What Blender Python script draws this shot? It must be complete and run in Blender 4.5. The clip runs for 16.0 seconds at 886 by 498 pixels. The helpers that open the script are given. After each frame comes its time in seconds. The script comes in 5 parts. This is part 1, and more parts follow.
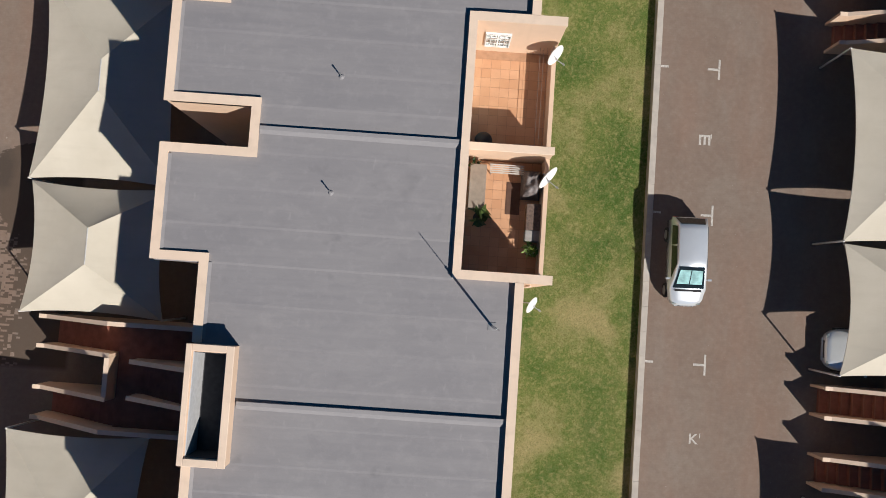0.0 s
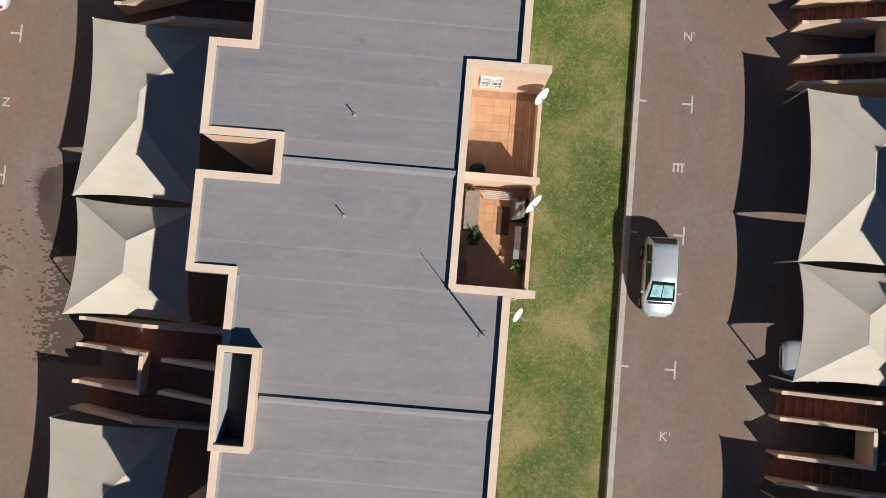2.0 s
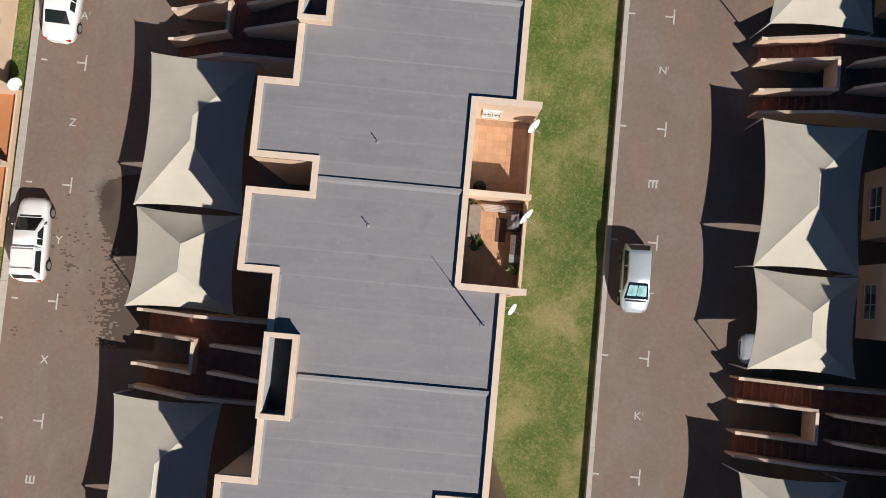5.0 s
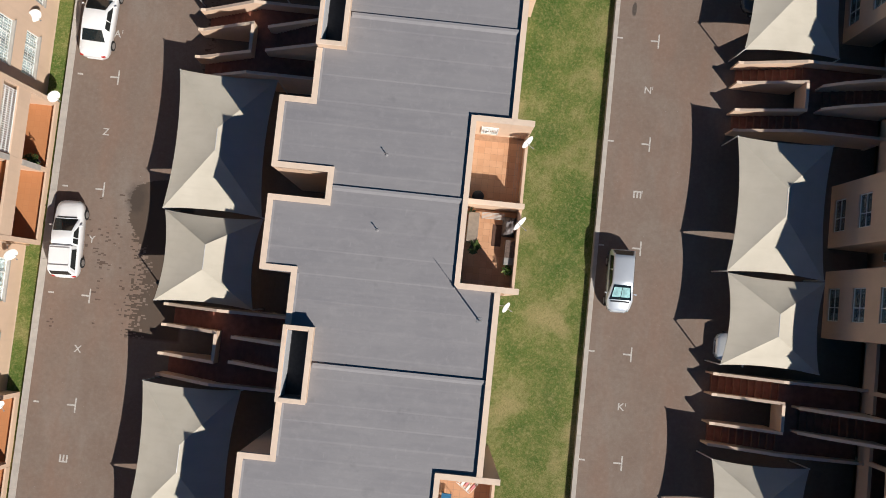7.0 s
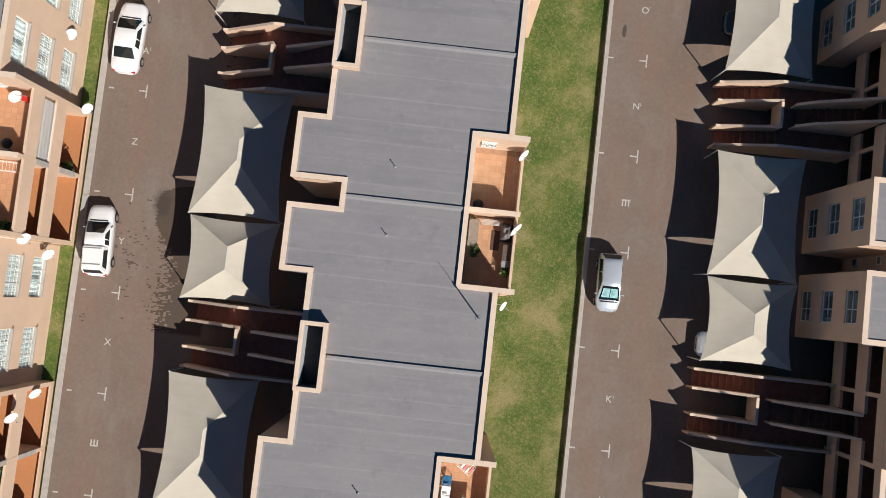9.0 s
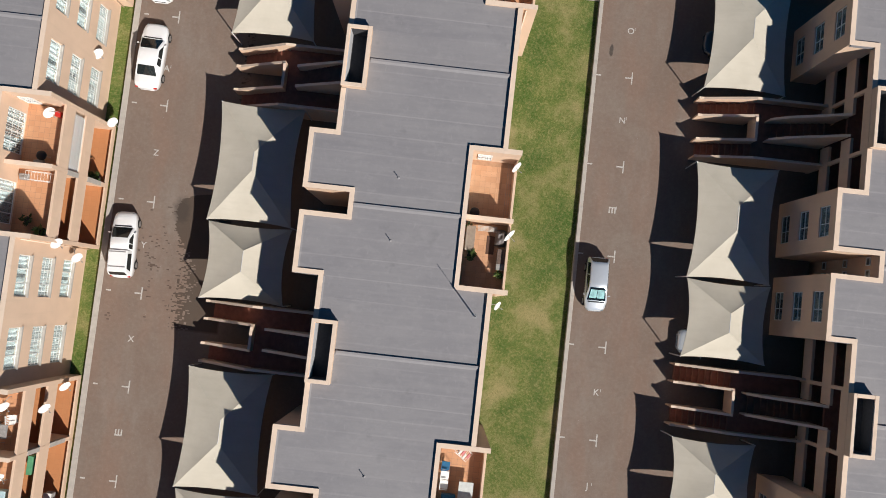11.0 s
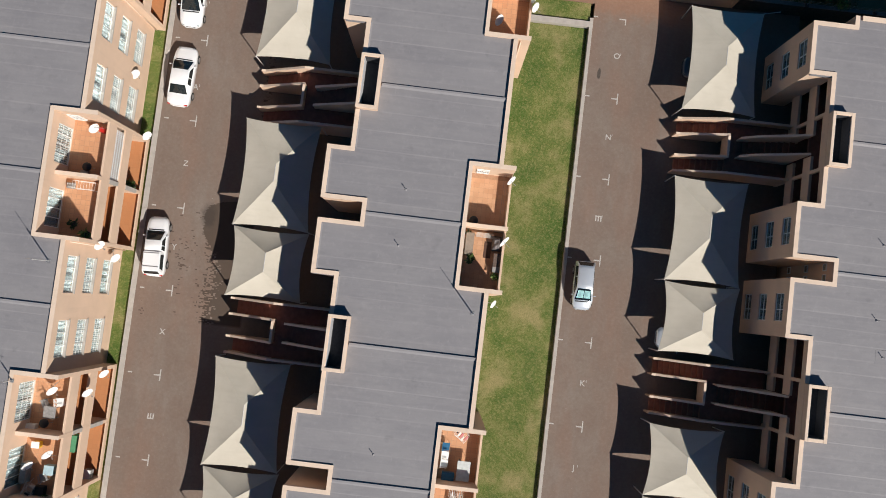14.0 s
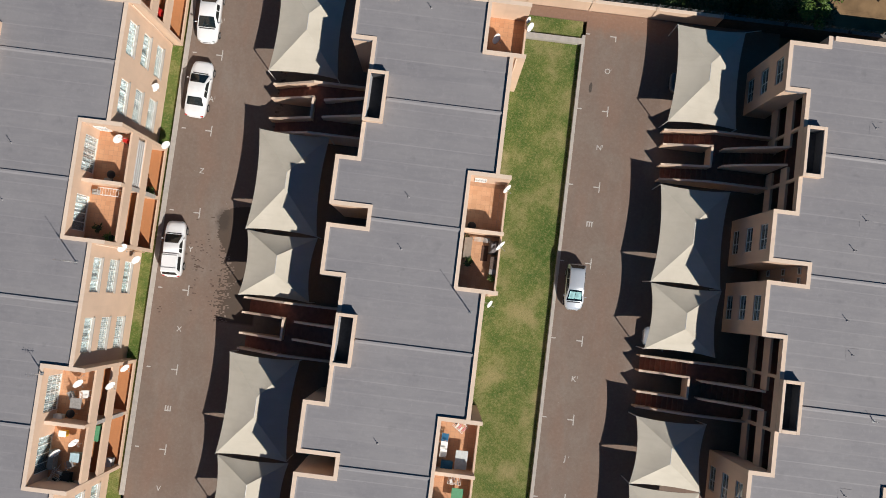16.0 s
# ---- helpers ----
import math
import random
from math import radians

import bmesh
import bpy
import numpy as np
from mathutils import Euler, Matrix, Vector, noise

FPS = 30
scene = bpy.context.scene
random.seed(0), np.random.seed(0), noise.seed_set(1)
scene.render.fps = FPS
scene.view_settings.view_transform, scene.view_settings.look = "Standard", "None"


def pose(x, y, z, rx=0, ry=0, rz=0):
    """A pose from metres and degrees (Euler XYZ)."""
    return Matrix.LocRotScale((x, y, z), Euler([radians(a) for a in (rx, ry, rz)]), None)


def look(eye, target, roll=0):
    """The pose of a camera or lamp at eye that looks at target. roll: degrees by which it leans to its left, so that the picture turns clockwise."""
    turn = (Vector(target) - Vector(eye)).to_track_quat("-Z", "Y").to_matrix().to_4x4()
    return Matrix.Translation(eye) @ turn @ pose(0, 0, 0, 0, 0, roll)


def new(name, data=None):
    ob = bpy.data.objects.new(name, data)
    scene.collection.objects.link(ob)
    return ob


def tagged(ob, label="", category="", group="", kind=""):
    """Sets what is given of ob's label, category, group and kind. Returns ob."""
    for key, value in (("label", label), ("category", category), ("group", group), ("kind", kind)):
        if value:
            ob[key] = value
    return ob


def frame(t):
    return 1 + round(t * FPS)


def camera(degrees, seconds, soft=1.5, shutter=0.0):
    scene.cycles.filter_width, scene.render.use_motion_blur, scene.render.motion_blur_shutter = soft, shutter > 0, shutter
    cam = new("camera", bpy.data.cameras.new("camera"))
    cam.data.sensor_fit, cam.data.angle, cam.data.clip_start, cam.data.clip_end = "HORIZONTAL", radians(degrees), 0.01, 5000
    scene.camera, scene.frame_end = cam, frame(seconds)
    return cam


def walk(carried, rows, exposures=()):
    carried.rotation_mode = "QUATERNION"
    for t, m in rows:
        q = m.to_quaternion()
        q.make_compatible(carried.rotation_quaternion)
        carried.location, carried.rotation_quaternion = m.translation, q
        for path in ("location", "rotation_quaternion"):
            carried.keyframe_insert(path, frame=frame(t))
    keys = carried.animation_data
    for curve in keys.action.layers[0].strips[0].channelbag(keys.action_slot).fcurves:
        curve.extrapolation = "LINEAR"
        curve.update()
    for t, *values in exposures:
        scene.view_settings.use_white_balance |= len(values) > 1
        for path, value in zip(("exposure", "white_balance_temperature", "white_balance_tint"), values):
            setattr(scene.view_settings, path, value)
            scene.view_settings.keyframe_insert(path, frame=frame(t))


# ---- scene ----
cam = camera(57.0, 16.0, soft=0.9)
PATH = [
    (0, (0.257, 4.917, 33.143), (0.259, 5.04, 31.146), 4.9),
    (0.5, (0.305, 4.946, 34.085), (0.306, 5.074, 32.089), 4.9),
    (1, (0.351, 5.102, 35.06), (0.353, 5.228, 33.064), 5.0),
    (1.5, (0.359, 5.192, 36.001), (0.36, 5.317, 34.005), 4.7),
    (2, (0.303, 5.209, 36.909), (0.304, 5.337, 34.913), 5.2),
    (2.5, (0.264, 5.198, 37.843), (0.265, 5.327, 35.847), 5.0),
    (3, (0.171, 5.247, 38.847), (0.173, 5.37, 36.851), 5.4),
    (3.5, (0.146, 5.171, 39.85), (0.145, 5.296, 37.854), 4.4),
    (4, (0.101, 5.148, 40.834), (0.099, 5.272, 38.838), 4.2),
    (6.5, (-0.032, 4.876, 45.664), (-0.033, 5.005, 43.668), 5.0),
    (7, (-0.028, 4.861, 46.641), (-0.031, 4.991, 44.645), 4.6),
    (7.5, (-0.095, 4.863, 47.614), (-0.097, 4.993, 45.618), 5.0),
    (8, (-0.115, 4.836, 48.559), (-0.118, 4.966, 46.564), 4.7),
    (8.5, (-0.15, 4.844, 49.518), (-0.154, 4.972, 47.523), 4.5),
    (9, (-0.15, 4.804, 50.476), (-0.155, 4.933, 48.48), 4.1),
    (11.5, (-0.087, 4.726, 55.306), (-0.094, 4.858, 53.311), 3.4),
    (12, (-0.084, 4.72, 56.256), (-0.092, 4.851, 54.26), 3.0),
    (12.5, (-0.159, 4.767, 57.187), (-0.165, 4.896, 55.191), 3.6),
    (13, (-0.178, 4.758, 58.122), (-0.185, 4.886, 56.126), 3.5),
    (13.5, (-0.149, 4.681, 59.088), (-0.158, 4.811, 57.092), 2.6),
    (14, (-0.197, 4.659, 60.074), (-0.205, 4.789, 58.078), 3.3),
    (14.5, (-0.141, 4.585, 61.001), (-0.151, 4.717, 59.005), 2.5),
    (15, (-0.142, 4.54, 61.964), (-0.151, 4.673, 59.968), 2.7),
    (15.5, (-0.187, 4.548, 62.931), (-0.195, 4.681, 60.936), 3.4),
    (16, (-0.129, 4.565, 63.896), (-0.14, 4.698, 61.9), 2.3),
]
walk(cam, [(t, look(eye, target, roll)) for t, eye, target, roll in PATH], [(0.0, 0.17), (12.0, 0.17), (16.0, 0.10)])

# ---- world and sun ----
world = bpy.data.worlds.new("sky")
scene.world = world
world.use_nodes = True
wn = world.node_tree
wn.nodes.clear()
sky = wn.nodes.new("ShaderNodeTexSky")
sky.sky_type = "NISHITA"
sky.sun_disc = False
SUN_AZ, SUN_EL = math.atan2(0.668, -0.744), radians(40.4)   # azimuth from +y towards +x
sky.sun_elevation = SUN_EL
sky.sun_rotation = SUN_AZ
sky.altitude = 1400
sky.air_density = 1.0
sky.dust_density = 0.4
sky.ozone_density = 1.6
bg = wn.nodes.new("ShaderNodeBackground")
bg.inputs["Strength"].default_value = 0.038
wo = wn.nodes.new("ShaderNodeOutputWorld")
deep = wn.nodes.new("ShaderNodeHueSaturation")      # clear, deep blue highveld sky
deep.inputs["Saturation"].default_value = 1.55
wn.links.new(sky.outputs[0], deep.inputs["Color"])
wn.links.new(deep.outputs[0], bg.inputs[0])
wn.links.new(bg.outputs[0], wo.inputs[0])
sun = new("sun", bpy.data.lights.new("sun", "SUN"))
sun.data.energy = 5.0
sun.data.angle = radians(0.53)
sun.data.color = (1.0, 0.938, 0.86)
sdir = Vector((math.sin(SUN_AZ) * math.cos(SUN_EL), math.cos(SUN_AZ) * math.cos(SUN_EL), math.sin(SUN_EL)))
sun.matrix_world = look(sdir * 120, (0, 0, 0))
scene.view_settings.exposure = 0.18


# ---- materials ----
class Mat:
    """A small builder for procedural materials."""

    def __init__(self, name, rough=0.8, metal=0.0, spec=0.3):
        self.m = bpy.data.materials.new(name)
        self.m.use_nodes = True
        self.t = self.m.node_tree
        self.b = self.t.nodes["Principled BSDF"]
        self.b.inputs["Roughness"].default_value = rough
        self.b.inputs["Metallic"].default_value = metal
        self.b.inputs["Specular IOR Level"].default_value = spec
        tc = self.t.nodes.new("ShaderNodeTexCoord")
        geo = self.t.nodes.new("ShaderNodeNewGeometry")
        self.obj, self.pos = tc.outputs["Object"], geo.outputs["Position"]
        self.island = geo.outputs["Random Per Island"]
        self.rand = self.t.nodes.new("ShaderNodeObjectInfo").outputs["Random"]

    def node(self, kind, **inputs):
        n = self.t.nodes.new(kind)
        for k, v in inputs.items():
            self.put(n.inputs[k.replace("_", " ")], v)
        return n

    def put(self, socket, v):
        if isinstance(v, bpy.types.NodeSocket):
            self.t.links.new(v, socket)
        else:
            socket.default_value = v

    def noise(self, scale, detail=4.0, rough=0.55, vec=None, distortion=0.0):
        n = self.node("ShaderNodeTexNoise", Vector=vec or self.pos, Scale=scale, Detail=detail, Roughness=rough, Distortion=distortion)
        return n.outputs["Fac"]

    def stretch(self, sx, sy, sz, vec=None, rz=0.0):
        n = self.node("ShaderNodeMapping", Vector=vec or self.pos)
        n.inputs["Scale"].default_value = (sx, sy, sz)
        n.inputs["Rotation"].default_value = (0, 0, rz)
        return n.outputs[0]

    def ramp(self, fac, *stops):
        n = self.node("ShaderNodeValToRGB", Fac=fac)
        e = n.color_ramp.elements
        e[0].position, e[0].color = stops[0][0], (*stops[0][1], 1)
        e[1].position, e[1].color = stops[-1][0], (*stops[-1][1], 1)
        for p, c in stops[1:-1]:
            x = e.new(p)
            x.color = (*c, 1)
        return n.outputs["Color"]

    def span(self, fac, a, b, lo=0.0, hi=1.0):
        n = self.node("ShaderNodeMapRange", Value=fac)
        for k, v in (("From Min", a), ("From Max", b), ("To Min", lo), ("To Max", hi)):
            n.inputs[k].default_value = v
        return n.outputs["Result"]

    def maths(self, op, a, b=0.0):
        n = self.t.nodes.new("ShaderNodeMath")
        n.operation = op
        self.put(n.inputs[0], a)
        self.put(n.inputs[1], b)
        return n.outputs[0]

    def mix(self, fac, a, b, mode="MIX"):
        n = self.t.nodes.new("ShaderNodeMix")
        n.data_type, n.blend_type = "RGBA", mode
        for k, v in ((0, fac), (6, a), (7, b)):
            if isinstance(v, tuple):
                v = (*v, 1) if len(v) == 3 else v
            self.put(n.inputs[k], v)
        return n.outputs[2]

    def colour(self, c):
        self.put(self.b.inputs["Base Color"], (*c, 1) if isinstance(c, tuple) else c)
        return self

    def bump(self, height, strength=0.3, dist=0.02):
        n = self.node("ShaderNodeBump", Height=height, Strength=strength, Distance=dist)
        self.t.links.new(n.outputs[0], self.b.inputs["Normal"])
        return self


def plain(name, c, rough=0.6, metal=0.0, spec=0.4, vary=0.12, scale=6.0):
    k = Mat(name, rough, metal, spec)
    f = k.noise(scale, 5)
    lo, hi = tuple(v * (1 - vary) for v in c), tuple(min(1, v * (1 + vary)) for v in c)
    k.colour(k.ramp(f, (0.3, lo), (0.7, hi)))
    return k.m


def make_plaster(name, base, streak=0.16):
    k = Mat(name, 0.88, 0, 0.2)
    big = k.noise(0.5, 5)
    fine = k.noise(35, 4)
    runs = k.noise(1.0, 4, vec=k.stretch(2.2, 2.2, 0.25))
    c = k.ramp(big, (0.3, tuple(v * 0.92 for v in base)), (0.7, tuple(min(1, v * 1.05) for v in base)))
    c = k.mix(k.span(runs, 0.52, 0.75, 0, streak), c, tuple(v * 0.6 for v in base))
    c = k.mix(k.span(fine, 0.35, 0.65, 0, 0.10), c, tuple(v * 0.8 for v in base))
    k.colour(c).bump(fine, 0.25, 0.01)
    return k.m


def make_membrane():
    k = Mat("roof_membrane", 0.62, 0, 0.35)
    big = k.noise(0.22, 6, 0.6)
    drag = k.noise(1.0, 6, 0.65, vec=k.stretch(0.35, 3.2, 1))
    fine = k.noise(14, 5)
    spots = k.noise(0.9, 3, 0.5)
    c = k.ramp(big, (0.3, (0.2009, 0.196, 0.2097)), (0.7, (0.243, 0.2362, 0.245)))
    c = k.mix(k.span(drag, 0.45, 0.72, 0, 0.34), c, (0.294, 0.2842, 0.2901))
    c = k.mix(k.span(drag, 0.30, 0.5, 0.22, 0), c, (0.175, 0.175, 0.19))
    c = k.mix(k.span(spots, 0.66, 0.78, 0, 0.55), c, (0.13, 0.13, 0.14))
    c = k.mix(k.span(k.rand, 0, 1, 0, 0.35), c, (0.2695, 0.2597, 0.2666))
    patch = k.noise(2.6, 4, 0.7)
    c = k.mix(k.span(patch, 0.52, 0.70, 0, 0.30), c, (0.30, 0.29, 0.30))
    cloud = k.noise(1.1, 6, 0.7, vec=k.stretch(0.8, 1.3, 1), distortion=0.6)
    c = k.mix(k.span(cloud, 0.55, 0.72, 0, 0.32), c, (0.17, 0.165, 0.178))
    c = k.mix(k.span(cloud, 0.30, 0.44, 0.30, 0), c, (0.30, 0.288, 0.292))
    scuff = k.noise(5.0, 3, 0.6, vec=k.stretch(1.0, 0.3, 1, rz=0.4))
    c = k.mix(k.span(scuff, 0.66, 0.74, 0, 0.22), c, (0.36, 0.35, 0.35))
    wrinkle = k.noise(2.2, 5, 0.6, distortion=1.2)
    k.colour(c).bump(k.mix(0.6, fine, wrinkle), 0.3, 0.02)
    return k.m


# edge of the wet paving: (y, x)
SHORE = ((-1.0, -15.0), (0.2, -16.9), (1.3, -17.35), (2.6, -17.45), (3.8, -17.2), (5.2, -17.15), (6.2, -17.5), (7.1, -17.85), (7.9, -18.25), (9.3, -18.25), (9.75, -17.9), (10.1, -17.0), (10.4, -15.0), (11.0, -15.0))


def make_paving():
    k = Mat("brick_paving", 0.85, 0, 0.25)
    tint = k.noise(0.16, 5, 0.6)
    mid = k.noise(1.4, 5, 0.6)
    fine = k.noise(30, 4)
    br = k.node("ShaderNodeTexBrick", Vector=k.pos, Scale=1.0)
    br.offset = 0.5
    for a, v in (("Brick Width", 0.2), ("Row Height", 0.1), ("Mortar Size", 0.006), ("Bias", 0.0)):
        br.inputs[a].default_value = v
    br.inputs["Color1"].default_value = (0.0, 0.0, 0.0, 1)
    br.inputs["Color2"].default_value = (1.0, 1.0, 1.0, 1)
    br.inputs["Mortar"].default_value = (0.35, 0.35, 0.35, 1)
    c = k.ramp(tint, (0.32, (0.1661, 0.1141, 0.08827)), (0.5, (0.1874, 0.138, 0.111)), (0.68, (0.201, 0.1601, 0.1328)))
    c = k.mix(k.span(mid, 0.4, 0.72, 0, 0.5), c, (0.161, 0.1104, 0.0874))
    c = k.mix(k.span(br.outputs["Color"], 0, 1, 0, 0.14), c, (0.207, 0.1684, 0.1454))
    c = k.mix(k.span(br.outputs["Fac"], 0, 1, 0, 0.12), c, (0.10, 0.085, 0.075))
    # water that ran down the western road, with an edge that follows single bricks
    snap = k.t.nodes.new("ShaderNodeVectorMath")
    snap.operation = "SNAP"
    k.put(snap.inputs[0], k.stretch(1, 1, 0))
    snap.inputs[1].default_value = (0.16, 0.08, 1.0)
    dice = k.node("ShaderNodeTexWhiteNoise", Vector=snap.outputs[0]).outputs["Value"]
    drift = k.noise(1.3, 3, 0.6, vec=snap.outputs[0])
    soft = k.noise(1.6, 4, 0.65)

    def blob(x, y, rx, ry):
        n = k.node("ShaderNodeMapping", Vector=k.pos)
        n.inputs["Location"].default_value = (-x / rx, -y / ry, 0)
        n.inputs["Scale"].default_value = (1 / rx, 1 / ry, 0)
        v = k.t.nodes.new("ShaderNodeVectorMath")
        v.operation = "LENGTH"
        k.put(v.inputs[0], n.outputs[0])
        return v.outputs["Value"]

    where = k.node("ShaderNodeSeparateXYZ", Vector=k.pos)
    px, py = where.outputs["X"], where.outputs["Y"]
    shore = k.ramp(k.span(py, -1.0, 11.0), *[((y + 1) / 12, ((x + 20) / 5,) * 3) for y, x in SHORE])
    inland = k.maths("SUBTRACT", k.span(px, -20, -15, 0, 1), shore)
    loose = k.span(py, 5.6, 7.2, 0.42, 0.05)          # ragged to the south, a clean pool to the north
    ragged = k.maths("ADD", inland, k.maths("MULTIPLY", k.maths("SUBTRACT", k.maths("ADD", k.maths("MULTIPLY", dice, 0.75), k.maths("MULTIPLY", drift, 0.6)), 0.72), loose))
    ragged = k.maths("ADD", ragged, k.span(soft, 0, 1, -0.05, 0.05))
    drips = k.noise(1.1, 5, 0.7)
    c = k.mix(k.span(drips, 0.68, 0.76, 0, 0.5), c, (0.085, 0.070, 0.06))
    oil = k.maths("ADD", blob(9.6, 23.05, 0.14, 0.42), k.span(soft, 0, 1, -0.4, 0.4))
    c = k.mix(k.span(oil, 0.8, 1.1, 0.8, 0), c, (0.03, 0.026, 0.024))
    pale = k.noise(0.35, 4, 0.6, vec=k.stretch(1.6, 0.5, 1))
    c = k.mix(k.span(pale, 0.52, 0.72, 0, 0.45), c, (0.23, 0.195, 0.1711))
    # reddish newer paving towards the boundary wall
    y = k.node("ShaderNodeSeparateXYZ", Vector=k.pos).outputs["Y"]
    edge = k.maths("ADD", y, k.span(mid, 0, 1, -1.2, 1.2))
    c = k.mix(k.span(edge, 27.0, 28.2, 0, 0.75), c, (0.24, 0.13, 0.085))
    c = k.mix(k.span(fine, 0.3, 0.7, 0.0, 0.25), c, (0.12, 0.10, 0.085))
    ruddy = k.noise(0.28, 4, 0.6, vec=k.stretch(1.5, 0.45, 1))
    c = k.mix(k.span(ruddy, 0.46, 0.64, 0, 0.42), c, (0.205, 0.125, 0.092))
    blot = k.noise(4.5, 5, 0.7)
    c = k.mix(k.span(blot, 0.5, 0.72, 0, 0.32), c, (0.115, 0.088, 0.072))
    c = k.mix(k.span(blot, 0.28, 0.48, 0.28, 0), c, (0.25, 0.205, 0.18))
    speck = k.noise(9, 2, 0.5)
    c = k.mix(k.span(speck, 0.74, 0.78, 0, 0.5), c, (0.42, 0.38, 0.34))
    c = k.mix(1.0, c, (1.10, 1.13, 1.14), "MULTIPLY")
    wet = k.maths("MULTIPLY", k.span(ragged, 0.0, 0.012), k.maths("MULTIPLY", k.span(px, -14.6, -14.4, 1, 0), k.span(py, 0.95, 1.15)))
    c = k.mix(k.maths("MULTIPLY", wet, 0.85), c, (0.070, 0.051, 0.039))
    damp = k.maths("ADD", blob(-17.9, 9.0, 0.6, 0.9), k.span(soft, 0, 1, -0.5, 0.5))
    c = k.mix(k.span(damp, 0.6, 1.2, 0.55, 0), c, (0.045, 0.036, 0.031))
    strew = k.maths("MINIMUM", blob(-19.2, 6.0, 1.3, 3.2), blob(-21.85, 1.4, 0.35, 2.2))
    odd = k.maths("SUBTRACT", k.maths("ADD", k.maths("MULTIPLY", dice, 0.5), drift), k.maths("MULTIPLY", strew, 0.13))
    c = k.mix(k.span(odd, 0.92, 0.94, 0, 0.75), c, (0.075, 0.050, 0.038))
    k.colour(c).bump(k.mix(0.5, br.outputs["Fac"], fine), 0.3, 0.01)
    return k.m


def make_lawn():
    k = Mat("lawn_soil", 0.95, 0, 0.1)
    big = k.noise(0.33, 5, 0.6)
    mid = k.noise(1.6, 5, 0.65)
    fine = k.noise(16, 5, 0.75)
    c = k.ramp(big, (0.38, (0.075, 0.130, 0.024)), (0.51, (0.13, 0.170, 0.040)), (0.66, (0.324, 0.279, 0.126)))
    c = k.mix(k.span(mid, 0.46, 0.7, 0, 0.40), c, (0.29, 0.26, 0.11))
    tuft = k.noise(6.5, 3, 0.6)
    c = k.mix(k.span(tuft, 0.5, 0.66, 0, 0.34), c, (0.38, 0.32, 0.14))
    c = k.mix(k.span(fine, 0.42, 0.68, 0, 0.45), c, (0.07, 0.10, 0.025))
    k.colour(c).bump(fine, 0.8, 0.05)
    return k.m


PLASTER = make_plaster("peach_plaster", (0.68, 0.50, 0.37))
COPING = make_plaster("coping_plaster", (0.7254, 0.5766, 0.4557), 0.3)
BROWN = make_plaster("brown_plaster", (0.30, 0.155, 0.11))
MEMBRANE = make_membrane()
PAVING = make_paving()
LAWN = make_lawn()
CURTAIN = plain("curtain", (0.70, 0.72, 0.71), 0.9, vary=0.25, scale=9)
# near-black colour stands for the darkness of unlit rooms
DARK = plain("unlit_interior", (0.05, 0.045, 0.04), 0.9)
STEEL = plain("grey_steel", (0.42, 0.42, 0.42), 0.4, 0.7)
POSTFOOT = plain("rusty_foot_plate", (0.14, 0.11, 0.09), 0.8)
GALV = plain("galvanised_pole", (0.55, 0.55, 0.54), 0.45, 0.3)
BLACK = plain("black_plastic", (0.022, 0.022, 0.024), 0.5)
RUBBER = plain("tyre_rubber", (0.02, 0.02, 0.02), 0.85)
GREYP = plain("grey_fabric", (0.28, 0.27, 0.26), 0.85, vary=0.2)
BLUEP = plain("blue_plastic", (0.02, 0.12, 0.24), 0.45)
REDP = plain("red_plastic", (0.50, 0.025, 0.02), 0.45)
YELLOWP = plain("yellow_plastic", (0.70, 0.45, 0.03), 0.5)
GREENP = plain("green_plastic", (0.10, 0.30, 0.16), 0.5)
PINKP = plain("pink_cloth", (0.60, 0.22, 0.24), 0.85)
WOOD = plain("weathered_wood", (0.24, 0.15, 0.09), 0.75, vary=0.25, scale=20)
TERRA = plain("terracotta_pot", (0.40, 0.17, 0.09), 0.8)


def make_glass():
    k = Mat("window_glass", 0.03, 0, 0.5)
    k.b.inputs["Transmission Weight"].default_value = 0.85
    k.colour((0.64, 0.74, 0.76))
    return k.m


def make_leaf(name, lo, hi):
    k = Mat(name, 0.55, 0, 0.35)
    k.colour(k.mix(k.island, lo, hi))
    return k.m


def make_tiles(name, grout=True, tint=None):
    k = Mat(name, 0.5, 0, 0.4)
    big = k.noise(1.3, 5)
    c = k.mix(k.rand, (0.5412, 0.2952, 0.164), (0.6068, 0.3526, 0.2132))
    if grout:
        g = k.node("ShaderNodeTexBrick", Vector=k.pos, Scale=1.0)
        g.offset = 0.0
        for a, v in (("Brick Width", 0.33), ("Row Height", 0.33), ("Mortar Size", 0.008)):
            g.inputs[a].default_value = v
        g.inputs["Color1"].default_value = (0.512, 0.256, 0.136, 1)
        g.inputs["Color2"].default_value = (0.568, 0.304, 0.168, 1)
        g.inputs["Mortar"].default_value = (0.36, 0.20, 0.13, 1)
        c = g.outputs["Color"]
    c = k.mix(k.span(big, 0.4, 0.75, 0, 0.35), c, (0.36, 0.18, 0.10))
    if tint:
        c = k.mix(0.75, c, tint)
    k.colour(c).bump(k.noise(25, 3), 0.15, 0.01)
    return k.m


def make_car_paint(name, c, metal=0.0):
    k = Mat(name, 0.22 if metal else 0.3, metal, 0.5)
    dust = k.noise(3.0, 5, 0.6)
    k.colour(k.mix(k.span(dust, 0.45, 0.8, 0, 0.2), c, tuple(v * 0.75 for v in c)))
    k.b.inputs["Coat Weight"].default_value = 0.6
    k.b.inputs["Coat Roughness"].default_value = 0.08
    return k.m


